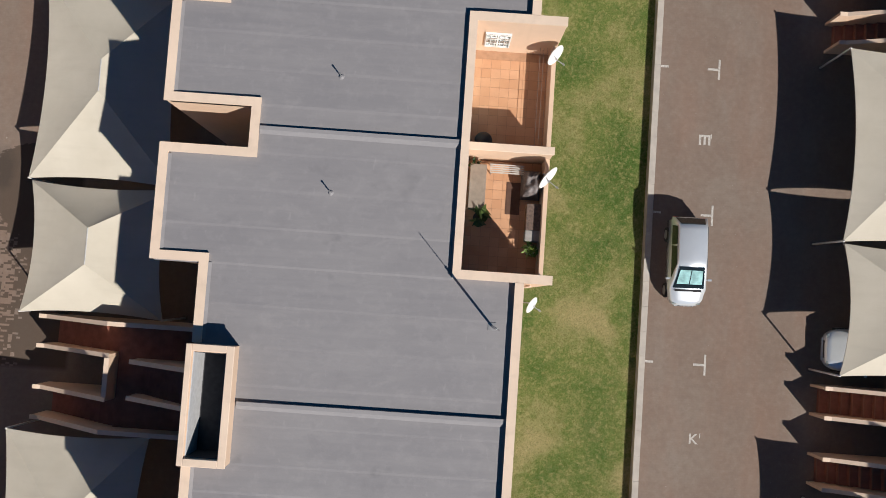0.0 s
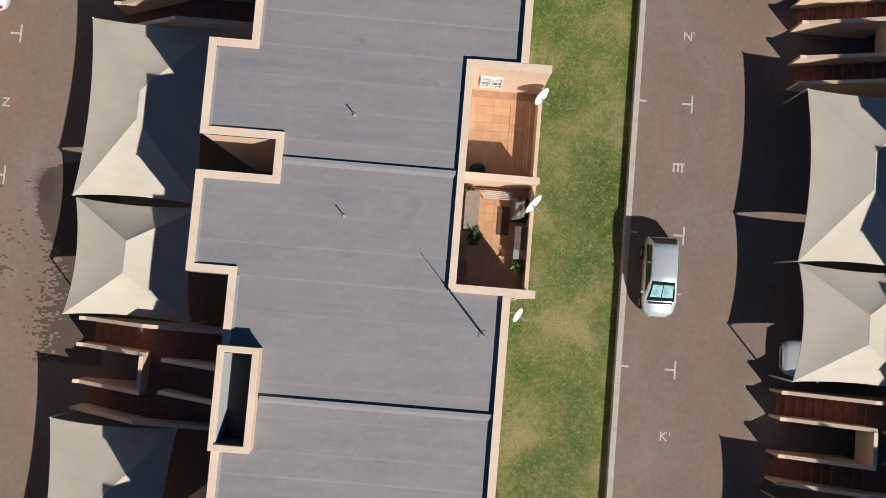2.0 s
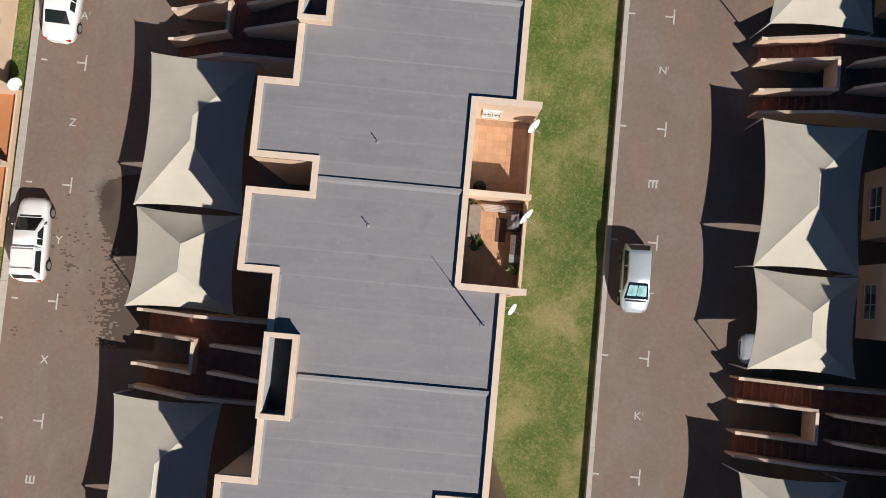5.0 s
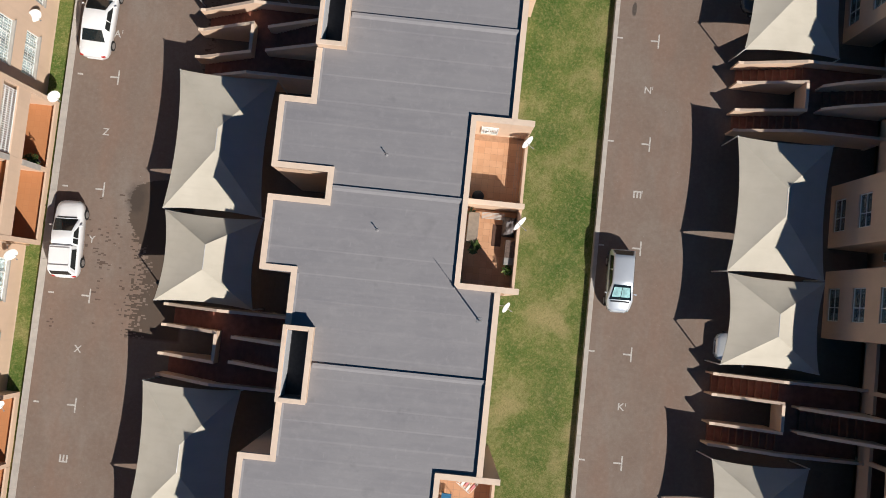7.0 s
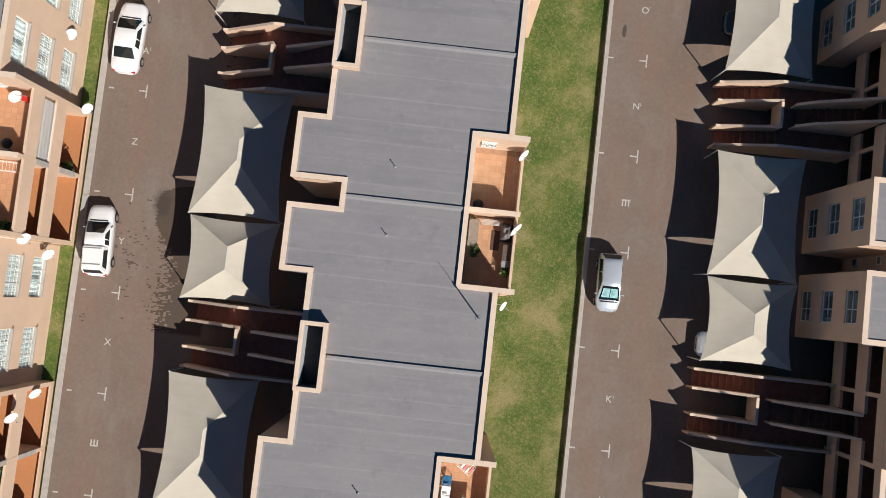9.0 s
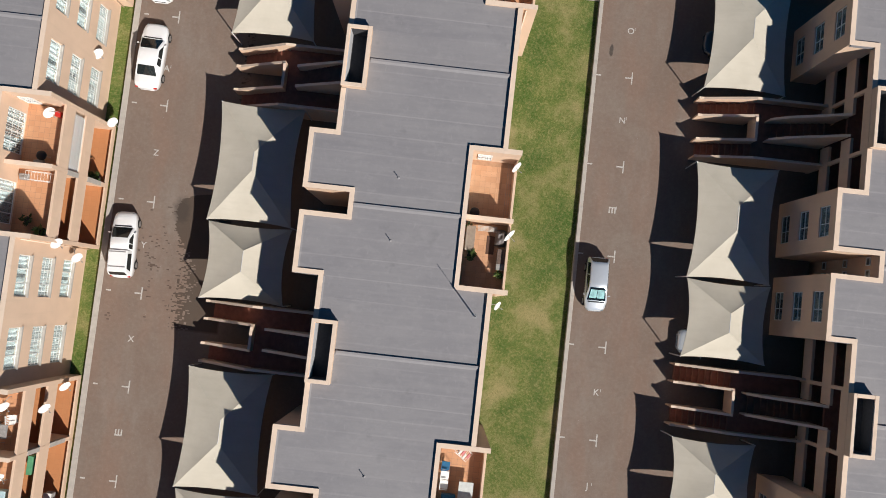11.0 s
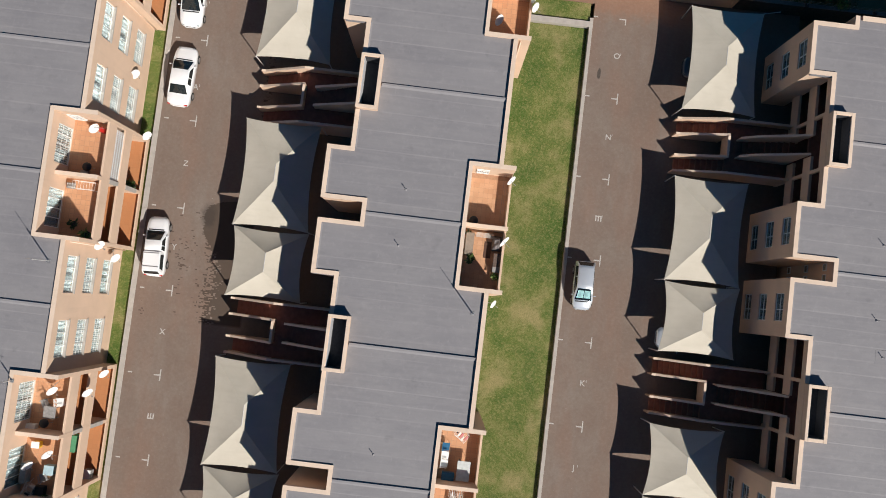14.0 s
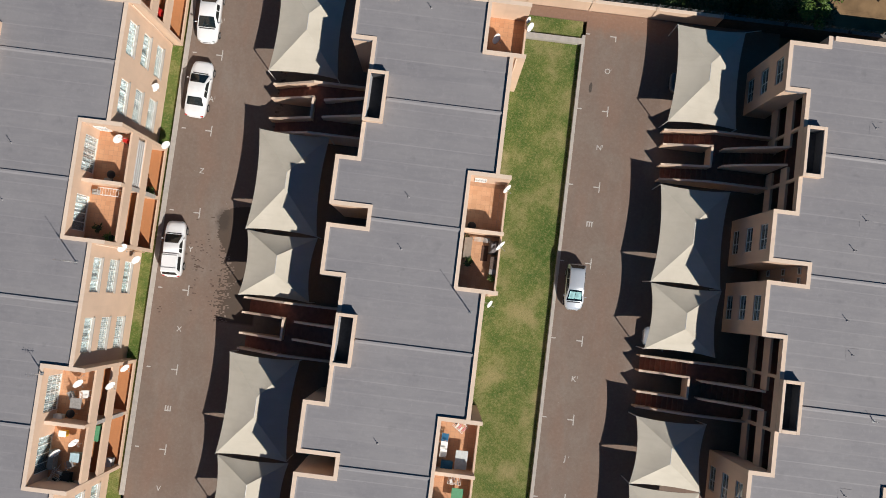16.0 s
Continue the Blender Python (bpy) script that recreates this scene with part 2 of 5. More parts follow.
def make_cloth():
    k = Mat("shade_cloth", 0.9, 0, 0.15)
    big = k.noise(0.7, 5, 0.6)
    runs = k.noise(1.0, 4, vec=k.stretch(0.5, 3.0, 1))
    weave = k.noise(60, 2)
    c = k.ramp(big, (0.3, (0.5067, 0.4698, 0.3926)), (0.7, (0.57, 0.5307, 0.4505)))
    c = k.mix(k.span(runs, 0.5, 0.75, 0, 0.25), c, (0.4253, 0.3871, 0.3182))
    k.colour(c).bump(weave, 0.12, 0.005)
    return k.m


GLASS = make_glass()
SHADEGLASS = plain("sunshade_glass", (0.30, 0.52, 0.53), 0.12, 0.1, 0.6, vary=0.4, scale=4)
AUTOGLASS = plain("car_glass", (0.012, 0.018, 0.02), 0.05, 0, 0.6)
LEAF = make_leaf("green_leaves", (0.05, 0.11, 0.018), (0.15, 0.22, 0.05))
DARKLEAF = make_leaf("dark_leaves", (0.022, 0.045, 0.012), (0.06, 0.095, 0.02))
BARK = plain("bark", (0.11, 0.075, 0.05), 0.9, vary=0.3, scale=14)
TILES = make_tiles("terracotta_tile_floor")
TILE = make_tiles("terracotta_tile", False)
PATIO = make_tiles("orange_patio_tile", True, (0.46, 0.19, 0.075))
GROUT = plain("tile_grout", (0.40, 0.235, 0.145), 0.9)
CLOTH = make_cloth()
STAIRTILE = plain("red_brown_stair_tile", (0.25, 0.100, 0.070), 0.7, vary=0.2, scale=3)
CARWHITE = make_car_paint("white_car_paint", (0.80, 0.81, 0.82))
CARSILVER = make_car_paint("silver_car_paint", (0.72, 0.77, 0.82), 0.5)
CARDARK = make_car_paint("dark_car_paint", (0.10, 0.11, 0.12), 0.4)


def make_grass():
    k = Mat("grass_blades", 0.7, 0, 0.2)
    big = k.noise(0.33, 5, 0.6)
    mid = k.noise(1.6, 5, 0.65)
    c = k.ramp(big, (0.38, (0.075, 0.145, 0.026)), (0.51, (0.15, 0.200, 0.048)), (0.66, (0.378, 0.324, 0.153)))
    c = k.mix(k.span(mid, 0.46, 0.7, 0, 0.42), c, (0.34, 0.30, 0.13))
    tuft = k.noise(6.5, 3, 0.6)
    c = k.mix(k.span(tuft, 0.5, 0.66, 0, 0.40), c, (0.44, 0.37, 0.17))
    c = k.mix(k.span(k.island, 0.5, 1.0, 0, 0.26), c, (0.45, 0.385, 0.19))
    c = k.mix(k.span(k.island, 0.0, 0.3, 0.2, 0), c, (0.09, 0.15, 0.03))
    k.colour(c)
    return k.m


GRASS = make_grass()
# near-black colour stands for the shade on the tower shaft's unlit faces
SHAFT_SHADE = plain("shaft_shade", (0.045, 0.046, 0.052), 0.8, vary=0.2)
LINING = plain("grey_lining", (0.50, 0.51, 0.53), 0.8, vary=0.1)
KERB = plain("kerb_concrete", (0.41, 0.38, 0.345), 0.9, vary=0.1, scale=2.5)
WHITE = plain("white_paint", (0.78, 0.78, 0.76), 0.45, vary=0.05)
FADED = plain("road_paint", (0.45, 0.43, 0.405), 0.85, vary=0.4, scale=16)


# ---- mesh helpers ----
def box(bm, x0, x1, y0, y1, z0, z1, m=None):
    v = [bm.verts.new((x, y, z)) for z in (z0, z1) for y in (y0, y1) for x in (x0, x1)]
    if m is not None:
        for q in v:
            q.co = m @ q.co
    for f in ((0, 2, 3, 1), (4, 5, 7, 6), (0, 1, 5, 4), (2, 6, 7, 3), (0, 4, 6, 2), (1, 3, 7, 5)):
        bm.faces.new([v[i] for i in f])
    return v


def prism(bm, pts, z0, z1):
    """An upright prism on a polygon (x, y), counter-clockwise."""
    lo = [bm.verts.new((x, y, z0)) for x, y in pts]
    hi = [bm.verts.new((x, y, z1)) for x, y in pts]
    bm.faces.new(hi)
    bm.faces.new(lo[::-1])
    for i in range(len(pts)):
        j = (i + 1) % len(pts)
        bm.faces.new((lo[i], lo[j], hi[j], hi[i]))


def tube(bm, a, b, r, n=8, r2=None):
    a, b = Vector(a), Vector(b)
    q = (b - a).to_track_quat("Z", "Y")
    rings = []
    for p, rr in ((a, r), (b, r if r2 is None else r2)):
        rings.append([bm.verts.new(p + q @ Vector((rr * math.cos(2 * math.pi * i / n), rr * math.sin(2 * math.pi * i / n), 0))) for i in range(n)])
    for i in range(n):
        j = (i + 1) % n
        bm.faces.new((rings[0][i], rings[0][j], rings[1][j], rings[1][i]))
    bm.faces.new(rings[0][::-1])
    bm.faces.new(rings[1])


def soften(bm, width=0.02, segs=1):
    bmesh.ops.bevel(bm, geom=bm.edges[:], offset=width, segments=segs, affect="EDGES", clamp_overlap=True)


def mesh_of(name, bm, material, smooth=False):
    me = bpy.data.meshes.new(name)
    bmesh.ops.recalc_face_normals(bm, faces=bm.faces[:])
    if smooth:
        for f in bm.faces:
            f.smooth = True
    bm.to_mesh(me)
    bm.free()
    for m in material if isinstance(material, (list, tuple)) else (material,):
        me.materials.append(m)
    return me


def part(name, bm, material, parent=None, label="", smooth=False):
    ob = new(name, mesh_of(name, bm, material, smooth) if isinstance(bm, bmesh.types.BMesh) else bm)
    if parent is not None:
        ob.parent = parent
    return tagged(ob, label)


def thing(name, at, label, category, group="", kind=""):
    ob = new(name)
    ob.empty_display_size = 0.2
    ob.matrix_basis = at if isinstance(at, Matrix) else Matrix.Translation(at)
    return tagged(ob, label, category, group, kind)


def box_part(name, parent, material, x0, x1, y0, y1, z0, z1, bevel=0.0, label=""):
    bm = bmesh.new()
    box(bm, x0, x1, y0, y1, z0, z1)
    if bevel:
        soften(bm, bevel)
    return part(name, bm, material, parent, label)


def lattice(bm, x0, x1, ys, zs, solid):
    """A connected slab in the y-z plane of the grid cells (i, k) for which solid(i, k) holds."""
    verts = {}

    def at(x, i, k):
        key = (x, i, k)
        if key not in verts:
            verts[key] = bm.verts.new((x, ys[i], zs[k]))
        return verts[key]

    ny, nz = len(ys) - 1, len(zs) - 1
    full = {(i, k) for i in range(ny) for k in range(nz) if solid(i, k)}
    for i, k in full:
        bm.faces.new((at(x1, i, k), at(x1, i + 1, k), at(x1, i + 1, k + 1), at(x1, i, k + 1)))
        bm.faces.new((at(x0, i, k), at(x0, i, k + 1), at(x0, i + 1, k + 1), at(x0, i + 1, k)))
        for (a, b), (p, q) in (((i - 1, k), ((i, k), (i, k + 1))), ((i + 1, k), ((i + 1, k + 1), (i + 1, k))), ((i, k - 1), ((i + 1, k), (i, k))), ((i, k + 1), ((i, k + 1), (i + 1, k + 1)))):
            if (a, b) not in full:
                bm.faces.new((at(x0, *p), at(x1, *p), at(x1, *q), at(x0, *q)))


def wall_y(bm, x0, x1, y0, y1, z0, z1, holes=()):
    """A wall along y with rectangular openings (ya, yb, za, zb)."""
    ys = sorted({y0, y1, *[h[0] for h in holes], *[h[1] for h in holes]})
    zs = sorted({z0, z1, *[h[2] for h in holes], *[h[3] for h in holes]})

    def solid(i, k):
        cy, cz = (ys[i] + ys[i + 1]) / 2, (zs[k] + zs[k + 1]) / 2
        return not any(h[0] < cy < h[1] and h[2] < cz < h[3] for h in holes)

    lattice(bm, x0, x1, ys, zs, solid)


def grid_bars(bm, x0, x1, ybars, zbars):
    """A lattice of upright bars [(ya, yb), ...] and level bars [(za, zb), ...]."""
    ys = sorted({v for p in ybars for v in p})
    zs = sorted({v for p in zbars for v in p})

    def solid(i, k):
        cy, cz = (ys[i] + ys[i + 1]) / 2, (zs[k] + zs[k + 1]) / 2
        return any(a < cy < b for a, b in ybars) or any(a < cz < b for a, b in zbars)

    lattice(bm, x0, x1, ys, zs, solid)


def pipe(bm, pts, r, n=6):
    """A tube along a polyline."""
    pts = [Vector(p) for p in pts]
    rings = []
    for i, p in enumerate(pts):
        d = (pts[min(i + 1, len(pts) - 1)] - pts[max(i - 1, 0)]).to_track_quat("Z", "Y")
        rings.append([bm.verts.new(p + d @ Vector((r * math.cos(2 * math.pi * j / n), r * math.sin(2 * math.pi * j / n), 0))) for j in range(n)])
    for a, b in zip(rings, rings[1:]):
        for j in range(n):
            bm.faces.new((a[j], a[(j + 1) % n], b[(j + 1) % n], b[j]))
    bm.faces.new(rings[0][::-1])
    bm.faces.new(rings[-1])


# ---- ground ----
def slab(name, x0, x1, y0, y1, z0, z1, material, label, category):
    bm = bmesh.new()
    box(bm, x0, x1, y0, y1, z0, z1)
    return tagged(part(name, bm, material), label, category, kind="structure")


APRON = plain("apron_concrete", (0.50, 0.39, 0.30), 0.9, vary=0.15, scale=2)
SOIL = plain("dry_soil", (0.21, 0.135, 0.07), 0.95, vary=0.35, scale=0.6)
slab("ground", -900, 900, -900, 900, -1.4, -0.80, SOIL, "dry brown soil round the housing estate", "ground")
slab("road", 8.74, 24.2, -60, 29.2, -0.85, 0.0, PAVING, "brown brick-paved parking road between apartment blocks", "road")
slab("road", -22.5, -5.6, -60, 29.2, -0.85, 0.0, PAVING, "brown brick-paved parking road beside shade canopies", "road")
slab("pavement", -5.6, 8.735, 28.35, 29.2, -0.85, -0.004, PAVING, "reddish brick paving beside the boundary wall", "pavement")
slab("lawn", 2.5, 8.475, -60, 26.45, -0.85, -0.37, LAWN, "mown lawn with green and dry yellow patches", "lawn")
slab("lawn", -23.95, -22.9, -60, 29.0, -0.85, -0.28, LAWN, "narrow strip of green lawn along the block", "lawn")
slab("lawn", 3.3, 8.475, 26.98, 28.35, -0.85, -0.15, LAWN, "small patch of green lawn behind a low wall", "lawn")


slab("apron", -24.55, -23.95, -60, 29.0, -0.85, -0.24, APRON, "pale plastered apron along the foot of the block", "apron")


def kerb_run(x0, x1, y0, y1, step, top, label):
    """A kerb of single stones with open joints."""
    k = thing("kerb", ((x0 + x1) / 2, (y0 + y1) / 2, 0), label, "kerb", kind="structure")
    bm = bmesh.new()
    along_y = (y1 - y0) > (x1 - x0)
    hw, hl = (x1 - x0) / 2, (y1 - y0) / 2
    if along_y:
        box(bm, -hw, hw, -step / 2 + 0.002, step / 2 - 0.002, -0.82, top)
    else:
        box(bm, -step / 2 + 0.002, step / 2 - 0.002, -hl, hl, -0.82, top)
    soften(bm, 0.008)
    me = mesh_of("kerb_stone", bm, KERB)
    n = round((2 * hl if along_y else 2 * hw) / step)
    for i in range(n):
        ob = part("kerb_stone", me, None, k)
        o = (i - (n - 1) / 2) * step
        ob.location = (random.uniform(-0.003, 0.003), o, random.uniform(-0.003, 0.003)) if along_y else (o, 0, 0)
    return k


kerb_run(8.48, 8.74, -13.8, 27.2, 1.0, 0.03, "pale concrete kerb between lawn and road")
kerb_run(-22.9, -22.5, -13.0, 29.0, 1.0, 0.03, "pale concrete kerb beside the narrow lawn")
kerb_run(3.5, 8.5, 26.48, 26.92, 1.0, 0.05, "low pale concrete wall across the lawn's end")

# ---- apartment blocks ----
ROOF, TOP = 8.41, 8.56
FLOORS = (0.0, 2.75, 5.5)
CACHE = {}


def window_mesh(key, w, h, mullions, transoms, depth=0.06):
    """Frame of bars in the y-z plane, centred, with its sill."""
    if key not in CACHE:
        bm = bmesh.new()
        f = 0.055
        grid_bars(bm, -depth / 2, depth / 2, [(-w / 2, -w / 2 + f), (w / 2 - f, w / 2)] + [(t * w - 0.025, t * w + 0.025) for t in mullions],
                  [(-h / 2, -h / 2 + f), (h / 2 - f, h / 2)] + [(t * h - 0.022, t * h + 0.022) for t in transoms])
        CACHE[key] = mesh_of("window", bm, WHITE)
    return CACHE[key]


def pane_mesh(w, h):
    key = ("pane", w, h)
    if key not in CACHE:
        bm = bmesh.new()
        box(bm, -0.004, 0.004, -w / 2, w / 2, -h / 2, h / 2)
        CACHE[key] = mesh_of("pane", bm, GLASS)
    return CACHE[key]


def curtain_mesh(w, h, seed, cover):
    key = ("curtain", w, h, seed)
    if key not in CACHE:
        rnd = random.Random(seed)
        bm = bmesh.new()
        spans = [(-w / 2, -w / 2 + w * cover / 2), (w / 2 - w * cover / 2, w / 2)] if cover < 0.95 else [(-w / 2, w / 2)]
        for a, b in spans:
            n = max(6, int((b - a) / 0.05))
            prev = None
            for i in range(n + 1):
                y = a + (b - a) * i / n
                x = 0.05 * math.sin(i * 1.1 + rnd.random()) + rnd.uniform(-0.008, 0.008)
                cur = (bm.verts.new((x, y, -h / 2)), bm.verts.new((x, y, h / 2)))
                if prev:
                    bm.faces.new((prev[0], cur[0], cur[1], prev[1]))
                prev = cur
        CACHE[key] = mesh_of("curtain", bm, CURTAIN, True)
    return CACHE[key]


def bars_mesh(w, h):
    key = ("bars", w, h)
    if key not in CACHE:
        bm = bmesh.new()
        n = int(w / 0.14)
        grid_bars(bm, -0.008, 0.008, [(-w / 2 + (w - 0.016) * i / n, -w / 2 + (w - 0.016) * i / n + 0.016) for i in range(n + 1)],
                  [(-h / 2 + (h - 0.02) * i / 3, -h / 2 + (h - 0.02) * i / 3 + 0.02) for i in range(4)])
        CACHE[key] = mesh_of("burglar_grille", bm, WHITE)
    return CACHE[key]


def window(parent, x, y, z, w, h, out, mullions, transoms, bars=False, cover=0.8, seed=0, axis="y", name="window"):
    """A window in an opening centred at (x, y, z) that faces along out (1: +x or +y)."""
    win = part(name, window_mesh((name, w, h, mullions, transoms), w, h, mullions, transoms), None, parent)
    win.location = (x, y, z)
    if axis == "x":
        win.rotation_euler = (0, 0, radians(90))
    pane = part("pane", pane_mesh(w - 0.1, h - 0.1), None, win)
    pane.visible_shadow = False
    if cover > 0:
        cu = part("curtain", curtain_mesh(w - 0.1, h - 0.05, seed % 5, cover), None, win, "pale hanging curtain")
        cu.location = (-0.12 * out, 0, 0)
    if bars:
        ba = part("burglar_grille", bars_mesh(w - 0.06, h - 0.06), None, win, "white steel burglar bars")
        ba.location = (0.06 * out, 0, 0)
    return win


def apartment_block(dx, dz, joints, first, label, west=True, east=True, tiles=(), skew=0.0):
    """A three-storey block along y. joints: the roof joints from north to south, by turns a 'balcony' joint (paired
    balconies, light well) and a 'tower' joint (stair tower, flush facade). The ends lie at the first and last joint."""
    b = thing("apartment_building", (dx, 0, dz), label, "building", "apartment blocks")
    rnd = random.Random(int(dx * 10) + 5)
    kinds = [first]
    for _ in joints[1:]:
        kinds.append("tower" if kinds[-1] == "balcony" else "balcony")
    n_end, s_end = joints[0], joints[-1]
    mids = [(a + c) / 2 - (skew if k == "tower" else 0.0) for a, c, k in zip(joints, joints[1:], kinds)]
    spans = []                                     # (y_south, y_north, joint, kind)
    for i, (j, k) in enumerate(zip(joints, kinds)):
        spans.append((mids[i] if i < len(mids) else j, mids[i - 1] if i else j, j, k))
    P = 0.25
    CT = TOP - 0.06

    def bit(name, mat, x0, x1, y0, y1, z0, z1, bevel=0.0):
        if x1 - x0 > 0.02 and y1 - y0 > 0.02:
            box_part(name, b, mat, x0, x1, y0, y1, z0, z1, bevel)

    def cope(x0, x1, y0, y1, lift=0.0):
        bit("coping", COPING, x0, x1, y0, y1, CT, TOP + lift)

    def wally(x0, x1, y0, y1, z0, z1, holes=()):
        bm = bmesh.new()
        wall_y(bm, x0, x1, y0, y1, z0, z1, holes)
        part("wall", bm, PLASTER, b)

    def fall(x):
        """The roof drains gently to the east."""
        return -0.011 * (x + 3.0)

    strips = []
    NOTCH, TC = 0.67, -0.02
    WELL = -5.81                                   # back wall of the light well
    for ys, yn, j, k in spans:
        if k == "balcony":
            n0, n1 = max(ys, j - NOTCH - 0.06), min(yn, j + NOTCH + 0.06)
            strips += [(-8.5, 0.6, ys, n0), (WELL, 0.6, n0, n1), (-8.5, 0.6, n1, yn)]
        else:
            t0, t1 = j + TC - 1.75, j + TC + 1.75
            strips += [(-7.0, 2.54, ys, t0), (-5.72, 2.54, max(ys, t0), min(yn, t1)), (-7.0, 2.54, t1, yn)]
    for x0, x1, a, c in strips:
        if c - a < 0.1:
            continue
        n = max(1, round((c - a) / 1.02))
        for i in range(n):
            ya, yb = a + (c - a) * i / n, a + (c - a) * (i + 1) / n
            bm = bmesh.new()
            lift = rnd.uniform(0.006, 0.013)
            edge = [(ya - 0.06, 0.003), (ya + 0.02 + rnd.uniform(-0.015, 0.015), lift), (yb + 0.01, 0.0), (yb + 0.01, -0.25), (ya - 0.06, -0.25)]
            ends = [[bm.verts.new((x, y, ROOF + z + fall(x))) for y, z in edge] for x in (x0 + 0.1, x1 + 0.05)]
            bm.faces.new(ends[0])
            bm.faces.new(ends[1][::-1])
            for q in range(5):
                bm.faces.new((ends[0][q], ends[0][(q + 1) % 5], ends[1][(q + 1) % 5], ends[1][q]))
            part("roofing_sheet", bm, MEMBRANE, b)
    def upturn(x, y0, y1):
        """Membrane turned up against the inner face of a western parapet."""
        if y1 - y0 < 0.3:
            return
        bm = bmesh.new()
        z = ROOF + fall(x)
        prof = [(x - 0.04, TOP - 0.03), (x + 0.015, TOP - 0.05), (x + 0.09, z + 0.02), (x - 0.04, z + 0.01)]
        A = [bm.verts.new((px, y0, pz)) for px, pz in prof]
        B = [bm.verts.new((px, y1, pz)) for px, pz in prof]
        bm.faces.new(A[::-1])
        bm.faces.new(B)
        for i in range(4):
            bm.faces.new((A[i], A[(i + 1) % 4], B[(i + 1) % 4], B[i]))
        part("roof_upturn", bm, MEMBRANE, b)

    for ys, yn, j, k in spans:
        if k == "balcony":
            upturn(-8.24, max(ys, s_end) + 0.3, j - NOTCH - 0.3)
            upturn(-8.24, j + NOTCH + 0.3, min(yn, n_end) - 0.3)
        else:
            upturn(-6.74, ys + 0.02, j + TC - 1.76)
            upturn(-6.74, j + TC + 1.86, yn - 0.02)
    for ys, yn, j, k in spans:                     # upstands along the joints
        if s_end < j < n_end:
            x0, x1 = (WELL + 0.26, 0.64) if k == "balcony" else (-5.56, 2.56)
            bm = bmesh.new()
            prof = [(-0.20, ROOF), (-0.06, ROOF + 0.10), (0.06, ROOF + 0.115), (0.08, ROOF - 0.05), (-0.20, ROOF - 0.05)]
            A = [bm.verts.new((x0, j + y, z + fall(x0) * 0.6)) for y, z in prof]
            B = [bm.verts.new((x1, j + y, z + fall(x1))) for y, z in prof]
            bm.faces.new(A)
            bm.faces.new(B[::-1])
            for i in range(5):
                bm.faces.new((A[i], B[i], B[(i + 1) % 5], A[(i + 1) % 5]))
            part("roof_upstand", bm, MEMBRANE, b)
    for ys, yn, j, k in spans:
        if k == "balcony":
            for a, c in ((ys, j - NOTCH), (j + NOTCH, yn)):
                if c - a < 0.3 or c > n_end + 0.1 or a < s_end - 0.1:
                    continue
                mid = (a + c) / 2
                wally(-8.5, -8.26, a, c, -0.95, CT, [(mid - 0.92, mid + 0.92, f + 0.95, f + 2.25) for f in FLOORS])
                if west:
                    for f in FLOORS:
                        window(b, -8.40, mid, f + 1.6, 1.84, 1.3, -1, (-0.08,), (0.0,), cover=rnd.choice((0.0, 0.3, 0.5)), seed=rnd.randrange(9))
                cope(-8.53, -8.5 + P, a + (P if a > s_end + 0.1 else 0), c - (P if c < n_end - 0.1 else 0))
                # added dark sheet: stands in for the unlit room behind the windows
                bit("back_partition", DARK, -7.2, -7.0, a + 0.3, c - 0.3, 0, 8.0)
            a, c = max(ys, j - NOTCH), min(yn, j + NOTCH)
            bit("wall", PLASTER, WELL, WELL + 0.24, a, c, -0.95, CT)
            cope(WELL - 0.03, WELL + P, max(a, j - NOTCH + 0.03), min(c, j + NOTCH - 0.03))
            for y, s in ((j - NOTCH, -1), (j + NOTCH, 1)):
                if s_end < y < n_end:
                    bit("wall", PLASTER, -8.26, WELL + 0.24, min(y, y + s * 0.24), max(y, y + s * 0.24), -0.95, CT)
                    cope(-8.53, WELL + P, min(y - s * 0.03, y + s * P), max(y - s * 0.03, y + s * P))
            if west and s_end < j < n_end:         # small bathroom windows at the back of the light well
                for f in FLOORS:
                    for s in (-0.4, 0.4):
                        window(b, WELL - 0.03, j + s * 0.9, f + 1.8, 0.5, 0.5, -1, (), (), cover=0, name="small_window")
            for y, s in ((ys, 1), (yn, -1)):
                if s_end + 1 < y < n_end - 1:
                    bit("wall", PLASTER, -8.26, -6.76, min(y, y + s * 0.24), max(y, y + s * 0.24), -0.95, CT)
                    cope(-8.53, -7.0 + P, min(y - s * 0.03, y + s * P), max(y - s * 0.03, y + s * P))
            # balconies
            halves = []
            if yn > j + 1:
                halves.append((j, yn, 1))
            if ys < j - 1:
                halves.append((ys, j, -1))
            holes, doors = [], []
            for a, c, s in halves:
                m = (a + c) / 2 - 0.05
                for f in FLOORS:
                    holes.append((m - 1.27, m + 1.27, f + 0.02, f + 2.1))
                    doors.append((m, f))
            wally(0.62, 0.86, ys, yn, -0.95, CT, holes)
            cope(0.61, 0.87, ys, yn)
            if east:
                for m, f in doors:
                    window(b, 0.76, m, f + 1.06, 2.54, 2.08, 1, (-0.25, 0.0, 0.25), (), bars=f > 5 and (m > (ys + yn) / 2) == (dx < 0), cover=rnd.choice((0.7, 0.9, 1.0)), seed=rnd.randrange(9), name="sliding_door")
            # added dark sheet behind the doors in place of unlit rooms
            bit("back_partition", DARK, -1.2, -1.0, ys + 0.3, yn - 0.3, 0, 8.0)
            for y, w0, w1 in ((ys, 0.0, 0.26), (yn, -0.26, 0.0)):
                bit("balcony_fin", PLASTER, 0.86, 3.62, y + w0, y + w1, -0.95, CT)
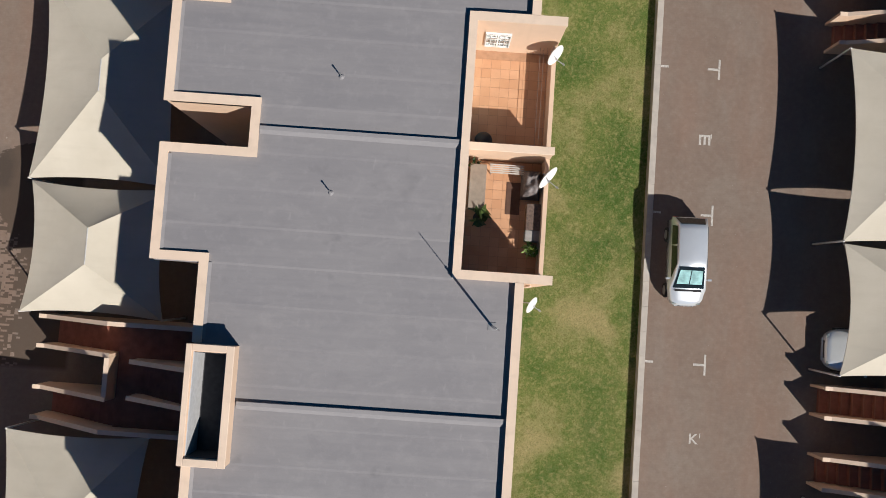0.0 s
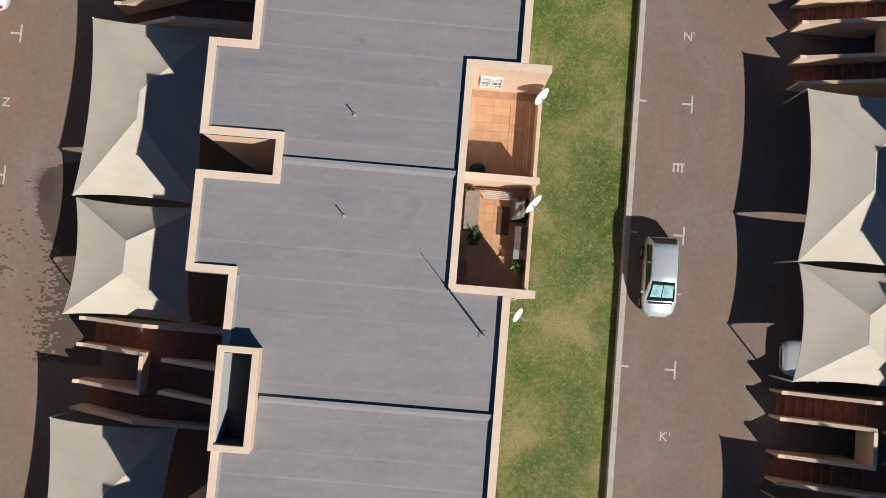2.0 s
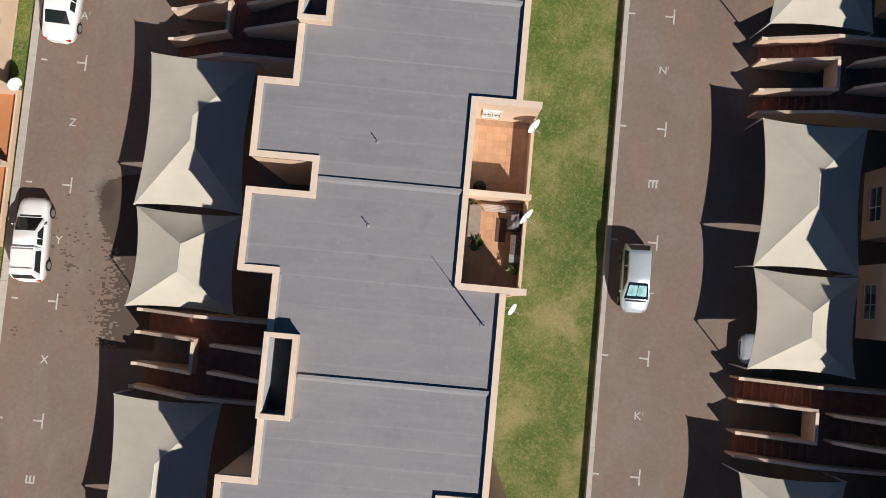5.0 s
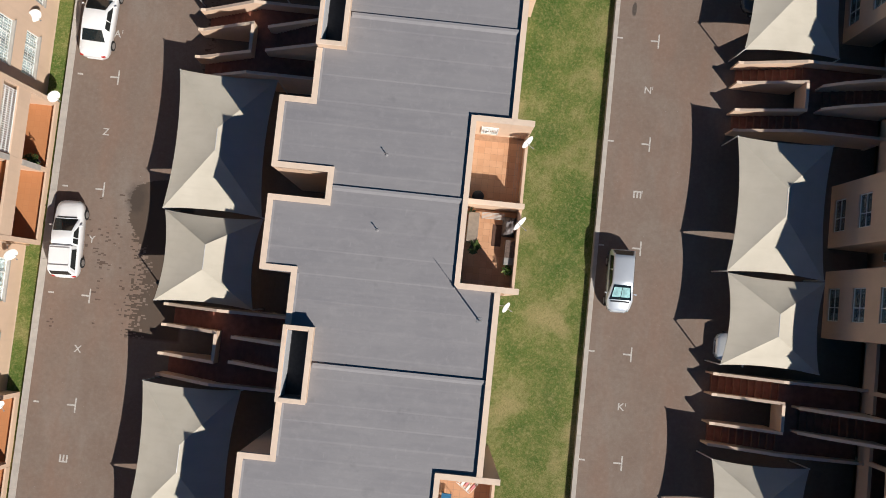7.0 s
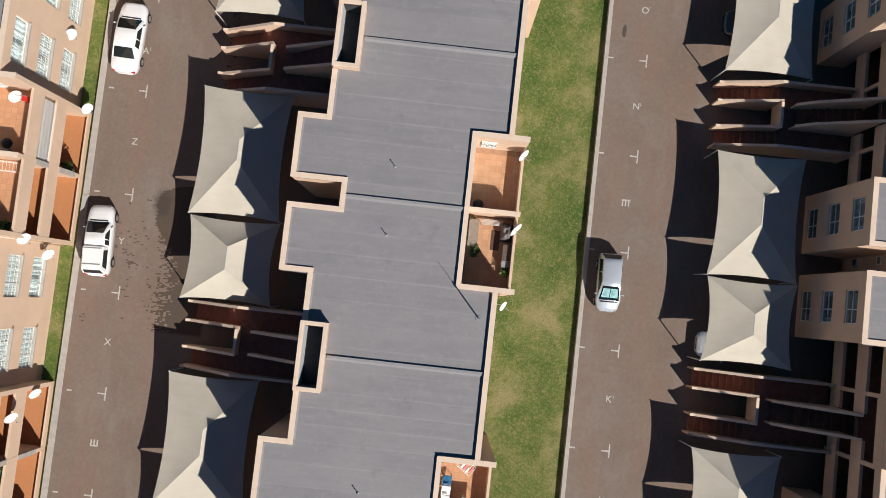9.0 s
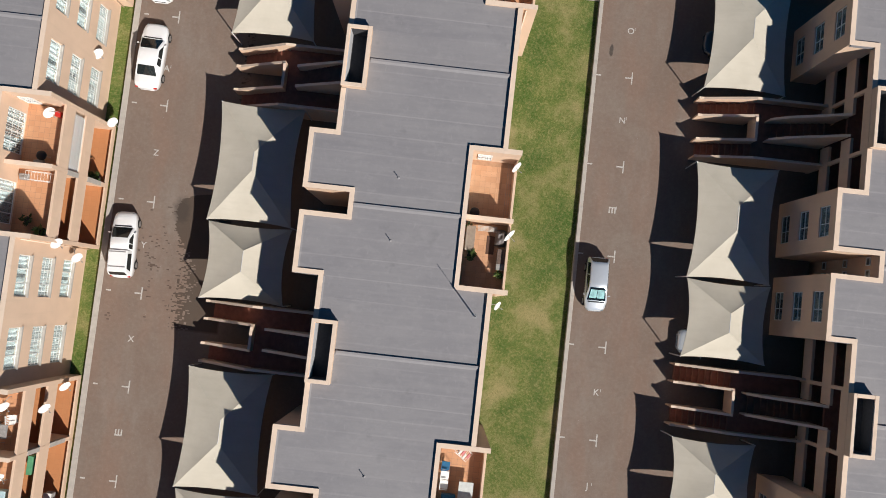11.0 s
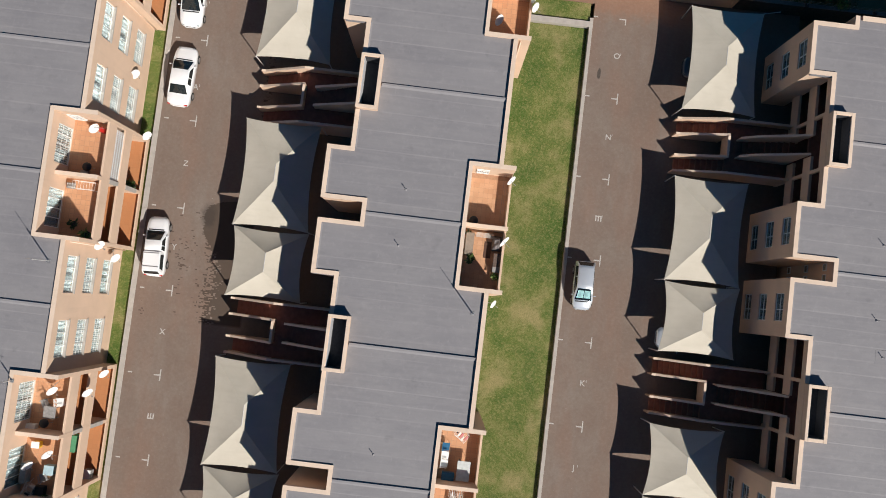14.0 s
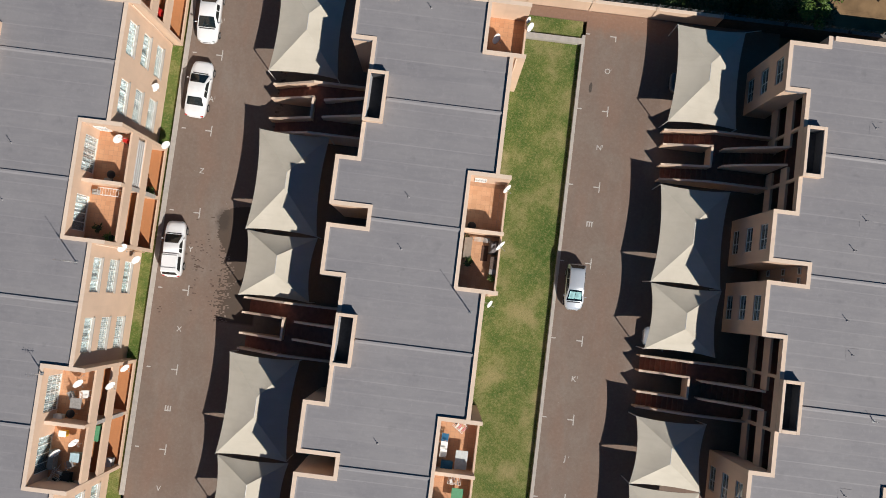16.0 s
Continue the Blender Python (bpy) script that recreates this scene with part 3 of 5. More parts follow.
                cope(0.87, 3.64, y + w0 - 0.01, y + w1 + 0.01)
            bm = bmesh.new()
            tube(bm, (3.0, ys - 0.07, -0.9), (3.0, ys - 0.07, 8.3), 0.04, 8)
            part("downpipe", bm, COPING, b, smooth=True)
            if s_end < j < n_end:                  # lower divider between the two balconies
                bit("balcony_divider", PLASTER, 0.86, 3.605, j + 0.02, j + 0.26, -0.95, 7.22)
                for z0, z1 in ((0.4, 2.45), (3.76, 5.2)):
                    bit("divider_pier", KERB, 3.40, 3.625, j + 0.0, j + 0.28, z0, z1)
                bit("divider_coping", COPING, 0.86, 3.64, j + 0.01, j + 0.27, 7.222, 7.28, 0.012)
            for a, c, s in halves:
                a2, c2 = a + 0.26, c - (0.26 if s > 0 else -0.02)
                for f in FLOORS:
                    if f == 0:
                        f = -dz - 0.18
                    tiled = f > 5 and any(abs((a + c) / 2 - t) < 1 for t in tiles)
                    bit("balcony_floor", GROUT if tiled else TILES if f > 4.5 else PATIO, 0.86, 3.45, a2, c2, f - 0.22, f + 0.0)
                    if tiled:
                        pitch = 0.325
                        key = ("tile",)
                        if key not in CACHE:
                            bm = bmesh.new()
                            box(bm, -0.157, 0.157, -0.157, 0.157, 0, 0.008)
                            CACHE[key] = mesh_of("tile", bm, TILE)
                        for ix in range(8):
                            for iy in range(int((c2 - a2) / pitch)):
                                t = part("tile", CACHE[key], None, b)
                                t.location = (0.86 + pitch * (ix + 0.5), a2 + pitch * (iy + 0.5), f + rnd.uniform(0, 0.0015))
                    if f > 1:
                        bit("balcony_parapet", PLASTER, 3.45, 3.6, a2, c2, f - 0.27, f + 0.98, 0.01)
                    else:
                        bit("patio_wall", PLASTER, 3.52, 3.62, a2, c2, -0.95, f + 0.35, 0.01)
            if east:                                # window in the sunlit side wall of the northern balcony
                y = yn - 0.27
                if yn < n_end - 1 and yn > j:
                    w = window(b, 1.6, y - 0.03, 5.5 + 1.35, 0.85, 1.3, -1, (0.0,), (0.2,), cover=0, seed=2, axis="x", name="side_window")
                    # wall has no opening here: a dark sheet stands for the unlit room
                    box_part("dark_reveal", w, DARK, 0.012, 0.02, -0.4, 0.4, -0.62, 0.62)
                    part("burglar_grille", bars_mesh(0.8, 1.2), None, w).location = (-0.05, 0, 0)
        else:
            holes, wins = [], []
            for m in (j - 2.12, j + 2.05):
                for f in FLOORS:
                    holes.append((m - 1.2, m + 1.2, f + 0.85, f + 2.25))
                    wins.append((m, f))
            wally(2.54, 2.78, ys, yn, -0.95, CT, holes)
            if east:
                for m, f in wins:
                    w = window(b, 2.67, m, f + 1.55, 2.4, 1.4, 1, (-0.17, 0.17), (), bars=rnd.random() < 0.4, cover=rnd.choice((0.3, 0.9, 1.0, 1.0)), seed=rnd.randrange(9))
                    if "sill" not in CACHE:
                        bm = bmesh.new()
                        box(bm, 0.035, 0.21, -1.195, 1.195, -0.696, -0.65)
                        box(bm, 0.114, 0.21, -1.25, 1.25, -0.76, -0.70)
                        CACHE["sill"] = mesh_of("window_sill", bm, KERB)
                    part("window_sill", CACHE["sill"], None, w)
            # added dark sheet for the unlit rooms on the flush side
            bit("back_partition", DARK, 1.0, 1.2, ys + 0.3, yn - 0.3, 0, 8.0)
            cope(2.52, 2.80, ys + 0.0, yn - 0.0)
            jt = j + TC
            for f in FLOORS[1:]:
                bit("gallery_parapet", PLASTER, -7.0, -6.82, ys, jt - 0.72, f - 0.25, f + 0.9)
                bit("gallery_parapet", PLASTER, -7.0, -6.82, jt + 0.72, yn, f - 0.25, f + 0.9)
                bit("gallery_floor", STAIRTILE, -6.82, -5.6, ys, yn, f - 0.22, f)
            bit("gallery_beam", PLASTER, -6.995, -6.81, ys, yn, 7.86, CT - 0.01)
            for y in (jt - 1.95, jt + 1.73):
                bit("gallery_column", PLASTER, -6.99, -6.79, y, y + 0.22, -0.95, 7.85)
            cope(-7.03, -7.0 + P, ys + 0.03, jt - 1.80)
            cope(-7.03, -7.0 + P, jt + 1.75, yn - 0.03)
            bit("wall", PLASTER, -5.6, -5.4, ys, yn, -0.95, ROOF - 0.3)
            for x0, x1, a, c in ((-6.98, -6.80, jt - 1.77, jt + 1.72), (-5.84, -5.62, jt - 1.77, jt + 1.72), (-6.80, -5.84, jt - 1.77, jt - 1.55), (-6.80, -5.84, jt + 1.52, jt + 1.72)):
                bit("tower_wall", PLASTER, x0, x1, a, c, 7.6, 9.08)
            for x0, x1, a, c in ((-7.01, -6.83, jt - 1.80, jt + 1.75), (-5.82, -5.59, jt - 1.80, jt + 1.75), (-6.83, -5.82, jt - 1.80, jt - 1.57), (-6.83, -5.82, jt + 1.54, jt + 1.75)):
                bit("tower_coping", COPING, x0, x1, a, c, 9.08, 9.15, 0.012)
            # west face pale as sunlit; floor and other faces take the shade colour
            bit("tower_floor", SHAFT_SHADE, -6.80, -5.84, jt - 1.55, jt + 1.52, 7.86, 7.96)
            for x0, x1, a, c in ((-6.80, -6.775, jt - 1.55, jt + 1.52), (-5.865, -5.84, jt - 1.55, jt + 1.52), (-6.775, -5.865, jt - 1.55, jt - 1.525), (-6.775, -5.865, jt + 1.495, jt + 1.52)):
                bit("tower_lining", LINING if x1 < -6.7 else SHAFT_SHADE, x0, x1, a, c, 7.96, 9.06)
    for y, s in ((n_end, -1), (s_end, 1)):          # end walls
        bit("end_wall", PLASTER, -5.41, 0.62, min(y, y + s * 0.24), max(y, y + s * 0.24), -0.95, CT)
        cope(-5.37, 0.58, min(y - s * 0.03, y + s * 0.3), max(y - s * 0.03, y + s * 0.3), 0.001)
    # ceiling of the top storey and floors close the inside
    bit("floor_slab", DARK, -5.4, 0.6, s_end + 0.3, n_end - 0.3, 5.3, 5.45)
    return b


JC = [26.0, 18.1, 9.75, 1.4, -7.1, -15.3, -23.65]
JR = [26.4, 18.06, 9.54, 0.59, -8.7]
JL = [26.6, 18.3, 9.92, 1.57, -6.87, -15.2, -23.5]


# ---- outside stairs ----
def ramp_wall(bm, x0, x1, y0, y1, pts):
    """A wall along x whose top follows pts [(x, z), ...]."""
    for (xa, za), (xb, zb) in zip(pts, pts[1:]):
        lo = [bm.verts.new(c) for c in ((xa, y0, -0.05), (xb, y0, -0.05), (xb, y1, -0.05), (xa, y1, -0.05))]
        hi = [bm.verts.new(c) for c in ((xa, y0, za), (xb, y0, zb), (xb, y1, zb), (xa, y1, za))]
        bm.faces.new(hi)
        bm.faces.new(lo[::-1])
        for i in range(4):
            bm.faces.new((lo[i], lo[(i + 1) % 4], hi[(i + 1) % 4], hi[i]))


def stair_block(dx, yc, foot=-15.15, end=-11.45, land=2.6, upper=5.5):
    """Two flights up from the road to a landing, and one between them on to the upper gallery."""
    s = thing("outside_stairs", (dx, yc, 0), "red-brown tiled outside stairs between peach plastered walls", "stairs", "outside stairs")
    top = land + 0.9
    W = 0.11

    def wall(y, pts, name="stair_wall"):
        bm = bmesh.new()
        ramp_wall(bm, 0, 0, y - W / 2, y + W / 2, pts)
        w = part(name, bm, PLASTER, s)
        bm = bmesh.new()
        rows = [[bm.verts.new((x, yy, z0 + dz)) for yy, dz in ((y - W / 2 - 0.025, 0.003), (y + W / 2 + 0.025, 0.003), (y + W / 2 + 0.025, 0.055), (y - W / 2 - 0.025, 0.055))] for x, z0 in pts]
        for a, b in zip(rows, rows[1:]):
            for i in range(4):
                bm.faces.new((a[i], a[(i + 1) % 4], b[(i + 1) % 4], b[i]))
        bm.faces.new(rows[0][::-1])
        bm.faces.new(rows[-1])
        part("wall_cap", bm, COPING, w)

    low = 1.28
    wall(1.98, [(foot, low), (foot + 0.3, low), (end - 0.15, top), (-7.02, top)])
    wall(-1.90, [(foot, low), (foot + 0.3, low), (end - 0.15, top), (-7.02, top)])
    for y in (0.84, -0.74):
        wall(y, [(foot, low), (foot + 0.3, low), (end, top)])
    box_part("void_wall", s, PLASTER, end - 0.12, end, -0.68, 0.78, land - 0.6, top)
    box_part("wall_cap", s, COPING, end - 0.145, end + 0.025, -0.655, 0.755, top + 0.003, top + 0.055)
    for y in (0.68, -0.62):
        wall(y, [(-10.7, top), (-7.02, upper + 0.4)] if upper > 5.2 else [(-10.7, top), (-9.9, top + 1.0), (-7.02, upper + 0.8)], "inner_stair_wall")
    box_part("landing", s, STAIRTILE, end, -7.02, -1.84, 1.92, land - 0.15, land)
    n = round(land / 0.175)
    rise = land / n
    tread = (end - foot - 0.3) / (n - 1)
    bm = bmesh.new()
    box(bm, 0, tread + 0.03, -0.5, 0.5, -0.2, 0)
    step = mesh_of("step", bm, STAIRTILE)
    bm = bmesh.new()
    box(bm, 0.0, 0.035, -0.49, 0.49, 0.0, 0.006)
    nose = mesh_of("step_nosing", bm, BROWN)
    for y in (1.41, -1.32):
        for i in range(n - 1):
            st = part("step", step, None, s)
            st.location = (foot + 0.3 + i * tread, y, rise * (i + 1))
            if upper < 5.2:
                part("step_nosing", nose, None, st)
    goal = upper if upper > 5.2 else land + 1.64
    n = round((goal - land) / 0.182)
    bm = bmesh.new()
    box(bm, 0, 3.2 / n, -0.58, 0.62, -0.2, 0)
    step = mesh_of("step", bm, STAIRTILE)
    for i in range(n):
        st = part("step", step, None, s)
        st.location = (-10.3 + i * 3.168 / n, 0.0, land + (goal - land) / n * (i + 1))
    return s


# ---- shade canopies ----
def canopy(x0, x1, y0, y1, zc, zr, ra, rb, arm=False, ends=(-1, 1)):
    """A hipped sail between corners at height zc, with its ridge from ra to rb (y) at height zr."""
    k = 0.993
    x0, x1, y0, y1, ra, rb = x0 * k, x1 * k, 5 + (y0 - 5) * k, 5 + (y1 - 5) * k, 5 + (ra - 5) * k, 5 + (rb - 5) * k
    zc, zr = zc + 0.25, zr + 0.27
    cx, cy = (x0 + x1) / 2, (y0 + y1) / 2
    c = thing("shade_canopy", (cx, cy, 0), "taut cream shade cloth carport canopy on steel posts", "carport canopy", "carport canopies")
    w, l = (x1 - x0) / 2, (y1 - y0) / 2
    C = [Vector((sx * w, sy * l, zc)) for sx, sy in ((-1, -1), (1, -1), (1, 1), (-1, 1))]
    A, B = Vector((0, ra - cy, zr)), Vector((0, rb - cy, zr))
    sag = (0.16, 0.30, 0.16, 0.30)
    inward = (Vector((0, 1, 0)), Vector((-1, 0, 0)), Vector((0, -1, 0)), Vector((1, 0, 0)))
    tops = ((A, A), (A, B), (B, B), (B, A))
    for i in range(4):
        p, q = C[i], C[(i + 1) % 4]
        bm = bmesh.new()
        N, M = 14, 8
        grid = []
        for a in range(N + 1):
            u = a / N
            e = p.lerp(q, u) + inward[i] * sag[i] * 4 * u * (1 - u) + Vector((0, 0, 0.05 * 4 * u * (1 - u)))
            t = tops[i][0].lerp(tops[i][1], u)
            col = []
            for b in range(M + 1):
                v = b / M
                pt = e.lerp(t, v)
                pt.z -= 0.10 * 4 * u * (1 - u) * v * (1 - v) * 2
                col.append(pt)
            grid.append(col)
        for dz in (0, -0.012):
            V = [[bm.verts.new(pt + Vector((0, 0, dz))) for pt in col] for col in grid]
            for a in range(N):
                for b in range(M):
                    f = (V[a][b], V[a + 1][b], V[a + 1][b + 1], V[a][b + 1])
                    f = f if dz == 0 else f[::-1]
                    bm.faces.new(f)
        bmesh.ops.remove_doubles(bm, verts=bm.verts[:], dist=0.0005)
        part("cloth_panel", bm, CLOTH, c, smooth=True)
        bm = bmesh.new()
        pipe(bm, [g[0] + Vector((0, 0, -0.016)) for g in grid], 0.016, 6)
        part("hem", bm, CLOTH, c, smooth=True)
    for i, p in enumerate(C):
        if (-1 if p.y < 0 else 1) not in ends:      # shares the neighbour's post
            continue
        bm = bmesh.new()
        tube(bm, (p.x * 1.005, p.y * 0.985, 0), p + Vector((0, 0, 0.03)), 0.04, 8)
        post = part("post", bm, GALV, c, smooth=True)
        bm = bmesh.new()
        box(bm, p.x * 1.005 - 0.1, p.x * 1.005 + 0.1, p.y * 0.985 - 0.1, p.y * 0.985 + 0.1, 0.0, 0.012)
        part("base_plate", bm, POSTFOOT, post)
    bm = bmesh.new()
    tube(bm, (A.x, A.y, zr - 0.03), (B.x, B.y, zr - 0.03), 0.035, 8)
    part("ridge_pole", bm, GALV, c)
    for i, t in ((0, A), (1, A), (2, B), (3, B)):
        bm = bmesh.new()
        tube(bm, C[i] + Vector((0, 0, -0.12)), t + Vector((0, 0, -0.12)), 0.025, 6)
        part("rafter", bm, GALV, c)
    if arm:
        bm = bmesh.new()
        tube(bm, C[2], C[2] + Vector((1.15, 0.25, 0.1)), 0.03, 6)
        part("stay", bm, GALV, c)
    return c


# ---- satellite dishes and aerials ----
def dish(x, y, z, az=130, el=16, d=0.74, foot=None, label="white satellite dish on a galvanised wall bracket"):
    s = thing("satellite_dish", (x, y, z), label, "satellite dish", "satellite dishes")
    aim = Vector((math.sin(radians(az)) * math.cos(radians(el)), math.cos(radians(az)) * math.cos(radians(el)), math.sin(radians(el))))
    q = aim.to_track_quat("Z", "Y")
    bm = bmesh.new()
    for dz in (0.0, -0.012):
        rings = []
        for r in range(1, 6):
            rr = d / 2 * r / 5
            rings.append([bm.verts.new(q @ Vector((rr * math.cos(a * math.pi / 12), rr * 1.08 * math.sin(a * math.pi / 12), rr * rr * 0.55 + dz))) for a in range(24)])
        cen = bm.verts.new(q @ Vector((0, 0, dz)))
        for a in range(24):
            bm.faces.new((cen, rings[0][a], rings[0][(a + 1) % 24]))
            for r in range(4):
                bm.faces.new((rings[r][a], rings[r + 1][a], rings[r + 1][(a + 1) % 24], rings[r][(a + 1) % 24]))
    part("reflector", bm, WHITE, s, smooth=True)
    down = (Vector((0, 0, -1)) - aim * aim.dot(Vector((0, 0, -1)))).normalized()
    bm = bmesh.new()
    tip = aim * (d * 0.62) + down * (d * 0.30)
    tube(bm, down * (d * 0.45), tip, 0.014, 6)
    arm = part("feed_arm", bm, STEEL, s)
    bm = bmesh.new()
    tube(bm, tip - aim * 0.03 + down * 0.02, tip - aim * 0.1, 0.035, 8)
    part("receiver", bm, GREYP, arm)
    bm = bmesh.new()
    f = Vector(foot if foot else (-0.15, 0, -0.45))
    tube(bm, -aim * 0.02, -aim * 0.12, 0.03, 8)
    tube(bm, -aim * 0.10, f + Vector((0, 0, 0.25)), 0.02, 8)
    tube(bm, f + Vector((0, 0, 0.28)), f, 0.02, 8)
    part("bracket", bm, STEEL, s)
    return s


def mast_aerial(x, y, z, h, arms, label):
    s = thing("tv_aerial", (x, y, z), label, "aerial", "roof aerials")
    bm = bmesh.new()
    tube(bm, (0, 0, 0), (0, 0, h * 0.64), 0.035, 8)
    pole = part("pole", bm, GALV, s)
    bm = bmesh.new()
    tube(bm, (0, 0, h * 0.64), (0, 0, h), 0.012, 6)
    part("rod", bm, STEEL, s)
    bm = bmesh.new()
    box(bm, -0.12, 0.12, -0.12, 0.12, 0, 0.02)
    part("base_plate", bm, STEEL, pole)
    for zz, w in arms:
        bm = bmesh.new()
        tube(bm, (-w, 0, h * zz), (w, 0, h * zz), 0.012, 6)
        for t in (-0.8, -0.4, 0.0, 0.4, 0.8):
            tube(bm, (t * w, -0.18, h * zz + 0.01), (t * w, 0.18, h * zz + 0.01), 0.006, 5)
        part("boom", bm, STEEL, s)
    return s


def vent_pipe(x, y, z, h=0.5, patch=False):
    s = thing("vent_pipe", (x, y, z), "short grey vent pipe standing on the membrane roof", "vent pipe", "roof vent pipes")
    bm = bmesh.new()
    tube(bm, (0, 0, 0), (0, 0, h), 0.02, 8)
    tube(bm, (0, 0, h), (0, 0, h + 0.04), 0.028, 8)
    part("pipe", bm, STEEL, s)
    bm = bmesh.new()
    if patch:
        box(bm, -0.45, 0.45, -0.45, 0.45, 0.0, 0.016)
    tube(bm, (0, 0, 0), (0, 0, 0.06), 0.10, 10, 0.04)
    part("flashing", bm, MEMBRANE, s)
    return s


# ---- cars ----
def car(m, kind, paint, label):
    """A car along y, its front towards -y, centred at its footprint."""
    c = thing("car", m, label, "car", "cars")
    spec = {  # length, width, base of windscreen, top, rear edge of roof, base of rear window, belt, bonnet, boot, roof
        "hatch": (3.55, 1.50, 0.66, 1.58, 3.16, 3.50, 0.95, 0.88, 0.93, 1.50),
        "sedan": (4.45, 1.72, 1.10, 1.92, 2.95, 3.68, 0.92, 0.84, 0.96, 1.42),
        "pickup": (4.35, 1.56, 1.05, 1.82, 2.50, 2.62, 0.98, 0.92, 0.98, 1.50),
    }[kind]
    L, W, w0, w1, r1, r0, belt, hood, boot, roof = spec
    h = W / 2
    bm = bmesh.new()
    st = [(0.0, 0.46, 0.42, 0.60), (0.03, 0.62, 0.34, 0.66), (0.10, 0.76, 0.27, 0.73), (0.24, 0.88, 0.22, hood - 0.07), (0.5, 0.955, 0.2, hood - 0.02), (w0, 1.0, 0.2, belt + 0.01), (L * 0.5, 1.0, 0.2, belt + 0.02),
          (r0 - 0.1, 0.985, 0.2, boot + 0.0), (L - 0.42, 0.955, 0.22, boot - 0.01), (L - 0.16, 0.87, 0.27, boot - 0.05), (L - 0.04, 0.74, 0.34, boot - 0.14), (L, 0.60, 0.42, boot - 0.26)]
    rings = []
    for y, k, zb, zt in st:
        x = h * k
        zm = zb + (zt - zb) * 0.62
        prof = [(0.0, zb), (x * 0.85, zb), (x * 0.97, zb + 0.08), (x, zm), (x * 0.975, zt - 0.07), (x * 0.90, zt - 0.012), (x * 0.5, zt + 0.018), (0.0, zt + 0.026)]
        full = prof + [(-a, b) for a, b in prof[-2:0:-1]]
        rings.append([bm.verts.new((a, y - L / 2, b)) for a, b in full])
    n = len(rings[0])
    for a, b in zip(rings, rings[1:]):
        for i in range(n):
            bm.faces.new((a[i], a[(i + 1) % n], b[(i + 1) % n], b[i]))
    bm.faces.new(rings[0][::-1])
    bm.faces.new(rings[-1])
    body = part("body", bm, paint, c, smooth=True)
    # cabin
    ib, it = h * 0.93, h * 0.76
    zb = belt - 0.02

    def cab(y, f, z):
        return (ib + (it - ib) * f, y - L / 2, z)

    bm = bmesh.new()
    rows = [(w0, 0.0, zb), (w0 + (w1 - w0) * 0.5, 0.52, zb + (roof - zb) * 0.56), (w1, 0.93, roof - 0.035), (w1 + 0.25, 1.0, roof), ((w1 + r1) / 2, 1.0, roof + 0.015), (r1 - 0.2, 1.0, roof - 0.01), (r1, 0.95, roof - 0.05), (r1 + (r0 - r1) * 0.5, 0.5, zb + (roof - zb) * 0.5), (r0, 0.0, zb)]
    vs = []
    for y, f, z in rows:
        x = ib + (it - ib) * f
        vs.append([bm.verts.new(p) for p in ((-ib, y - L / 2, zb), (-x, y - L / 2, z - 0.03 * f), (-x * 0.9, y - L / 2, z), (0, y - L / 2, z + 0.02 * f), (x * 0.9, y - L / 2, z), (x, y - L / 2, z - 0.03 * f), (ib, y - L / 2, zb))])
    for a, b in zip(vs, vs[1:]):
        for i in range(6):
            try:
                bm.faces.new((a[i], a[i + 1], b[i + 1], b[i]))
            except ValueError:
                pass
    bmesh.ops.remove_doubles(bm, verts=bm.verts[:], dist=0.001)
    cabin = part("roof_shell", bm, paint, c, smooth=True)

    def glass(name, quad, off):
        bm = bmesh.new()
        o = Vector(off)
        f1 = [bm.verts.new(Vector(p) + o) for p in quad]
        f0 = [bm.verts.new(Vector(p) - o) for p in quad]
        bm.faces.new(f1)
        bm.faces.new(f0[::-1])
        for i in range(len(quad)):
            bm.faces.new((f0[i], f0[(i + 1) % len(quad)], f1[(i + 1) % len(quad)], f1[i]))
        return part(name, bm, AUTOGLASS, c)

    def at(y, s, f):
        """A point on the cabin at station y, a share s of the half width."""
        if y <= w1:
            t = (y - w0) / (w1 - w0)
        elif y >= r1:
            t = (r0 - y) / (r0 - r1)
        else:
            t = 1.0
        t = max(0.0, min(1.0, t))
        x = ib + (it - ib) * t
        z = zb + (roof - zb) * (t ** 0.92) * 0.985
        return Vector((x * s, y - L / 2, z))

    e = (w1 - w0)
    wsc = glass("windscreen", [at(w0 + 0.05 * e, -0.88, 0), at(w0 + 0.05 * e, 0.88, 0), at(w0 + 0.5 * e, 0.87, 0), at(w0 + 0.93 * e, 0.84, 0), at(w0 + 0.93 * e, -0.84, 0), at(w0 + 0.5 * e, -0.87, 0)], (0, -0.012, 0.03))
    if kind == "hatch":
        for a, q in ((-0.74, -0.03), (0.03, 0.74)):    # two halves of a bright sunshade behind the windscreen
            sh = glass("sunshade", [at(w0 + 0.22 * e, a, 0), at(w0 + 0.22 * e, q, 0), at(w0 + 0.80 * e, q, 0), at(w0 + 0.80 * e, a, 0)], (0, -0.014, 0.035))
            sh.data.materials[0] = SHADEGLASS
    e = (r0 - r1)
    if kind != "pickup":
        glass("rear_window", [at(r0 - 0.12 * e, -0.84, 0), at(r0 - 0.12 * e, 0.84, 0), at(r1 + 0.12 * e, 0.80, 0), at(r1 + 0.12 * e, -0.80, 0)], (0, 0.012, 0.03))
    pillars = [(w0 + 0.42, w1 + 0.02, (w1 + r1) / 2 - 0.06), ((w1 + r1) / 2 + 0.02, (w1 + r1) / 2 + 0.02, r1 - 0.05)]
    for s in (-1, 1):
        for a, a2, bq in pillars:
            if bq - a2 < 0.2:
                continue
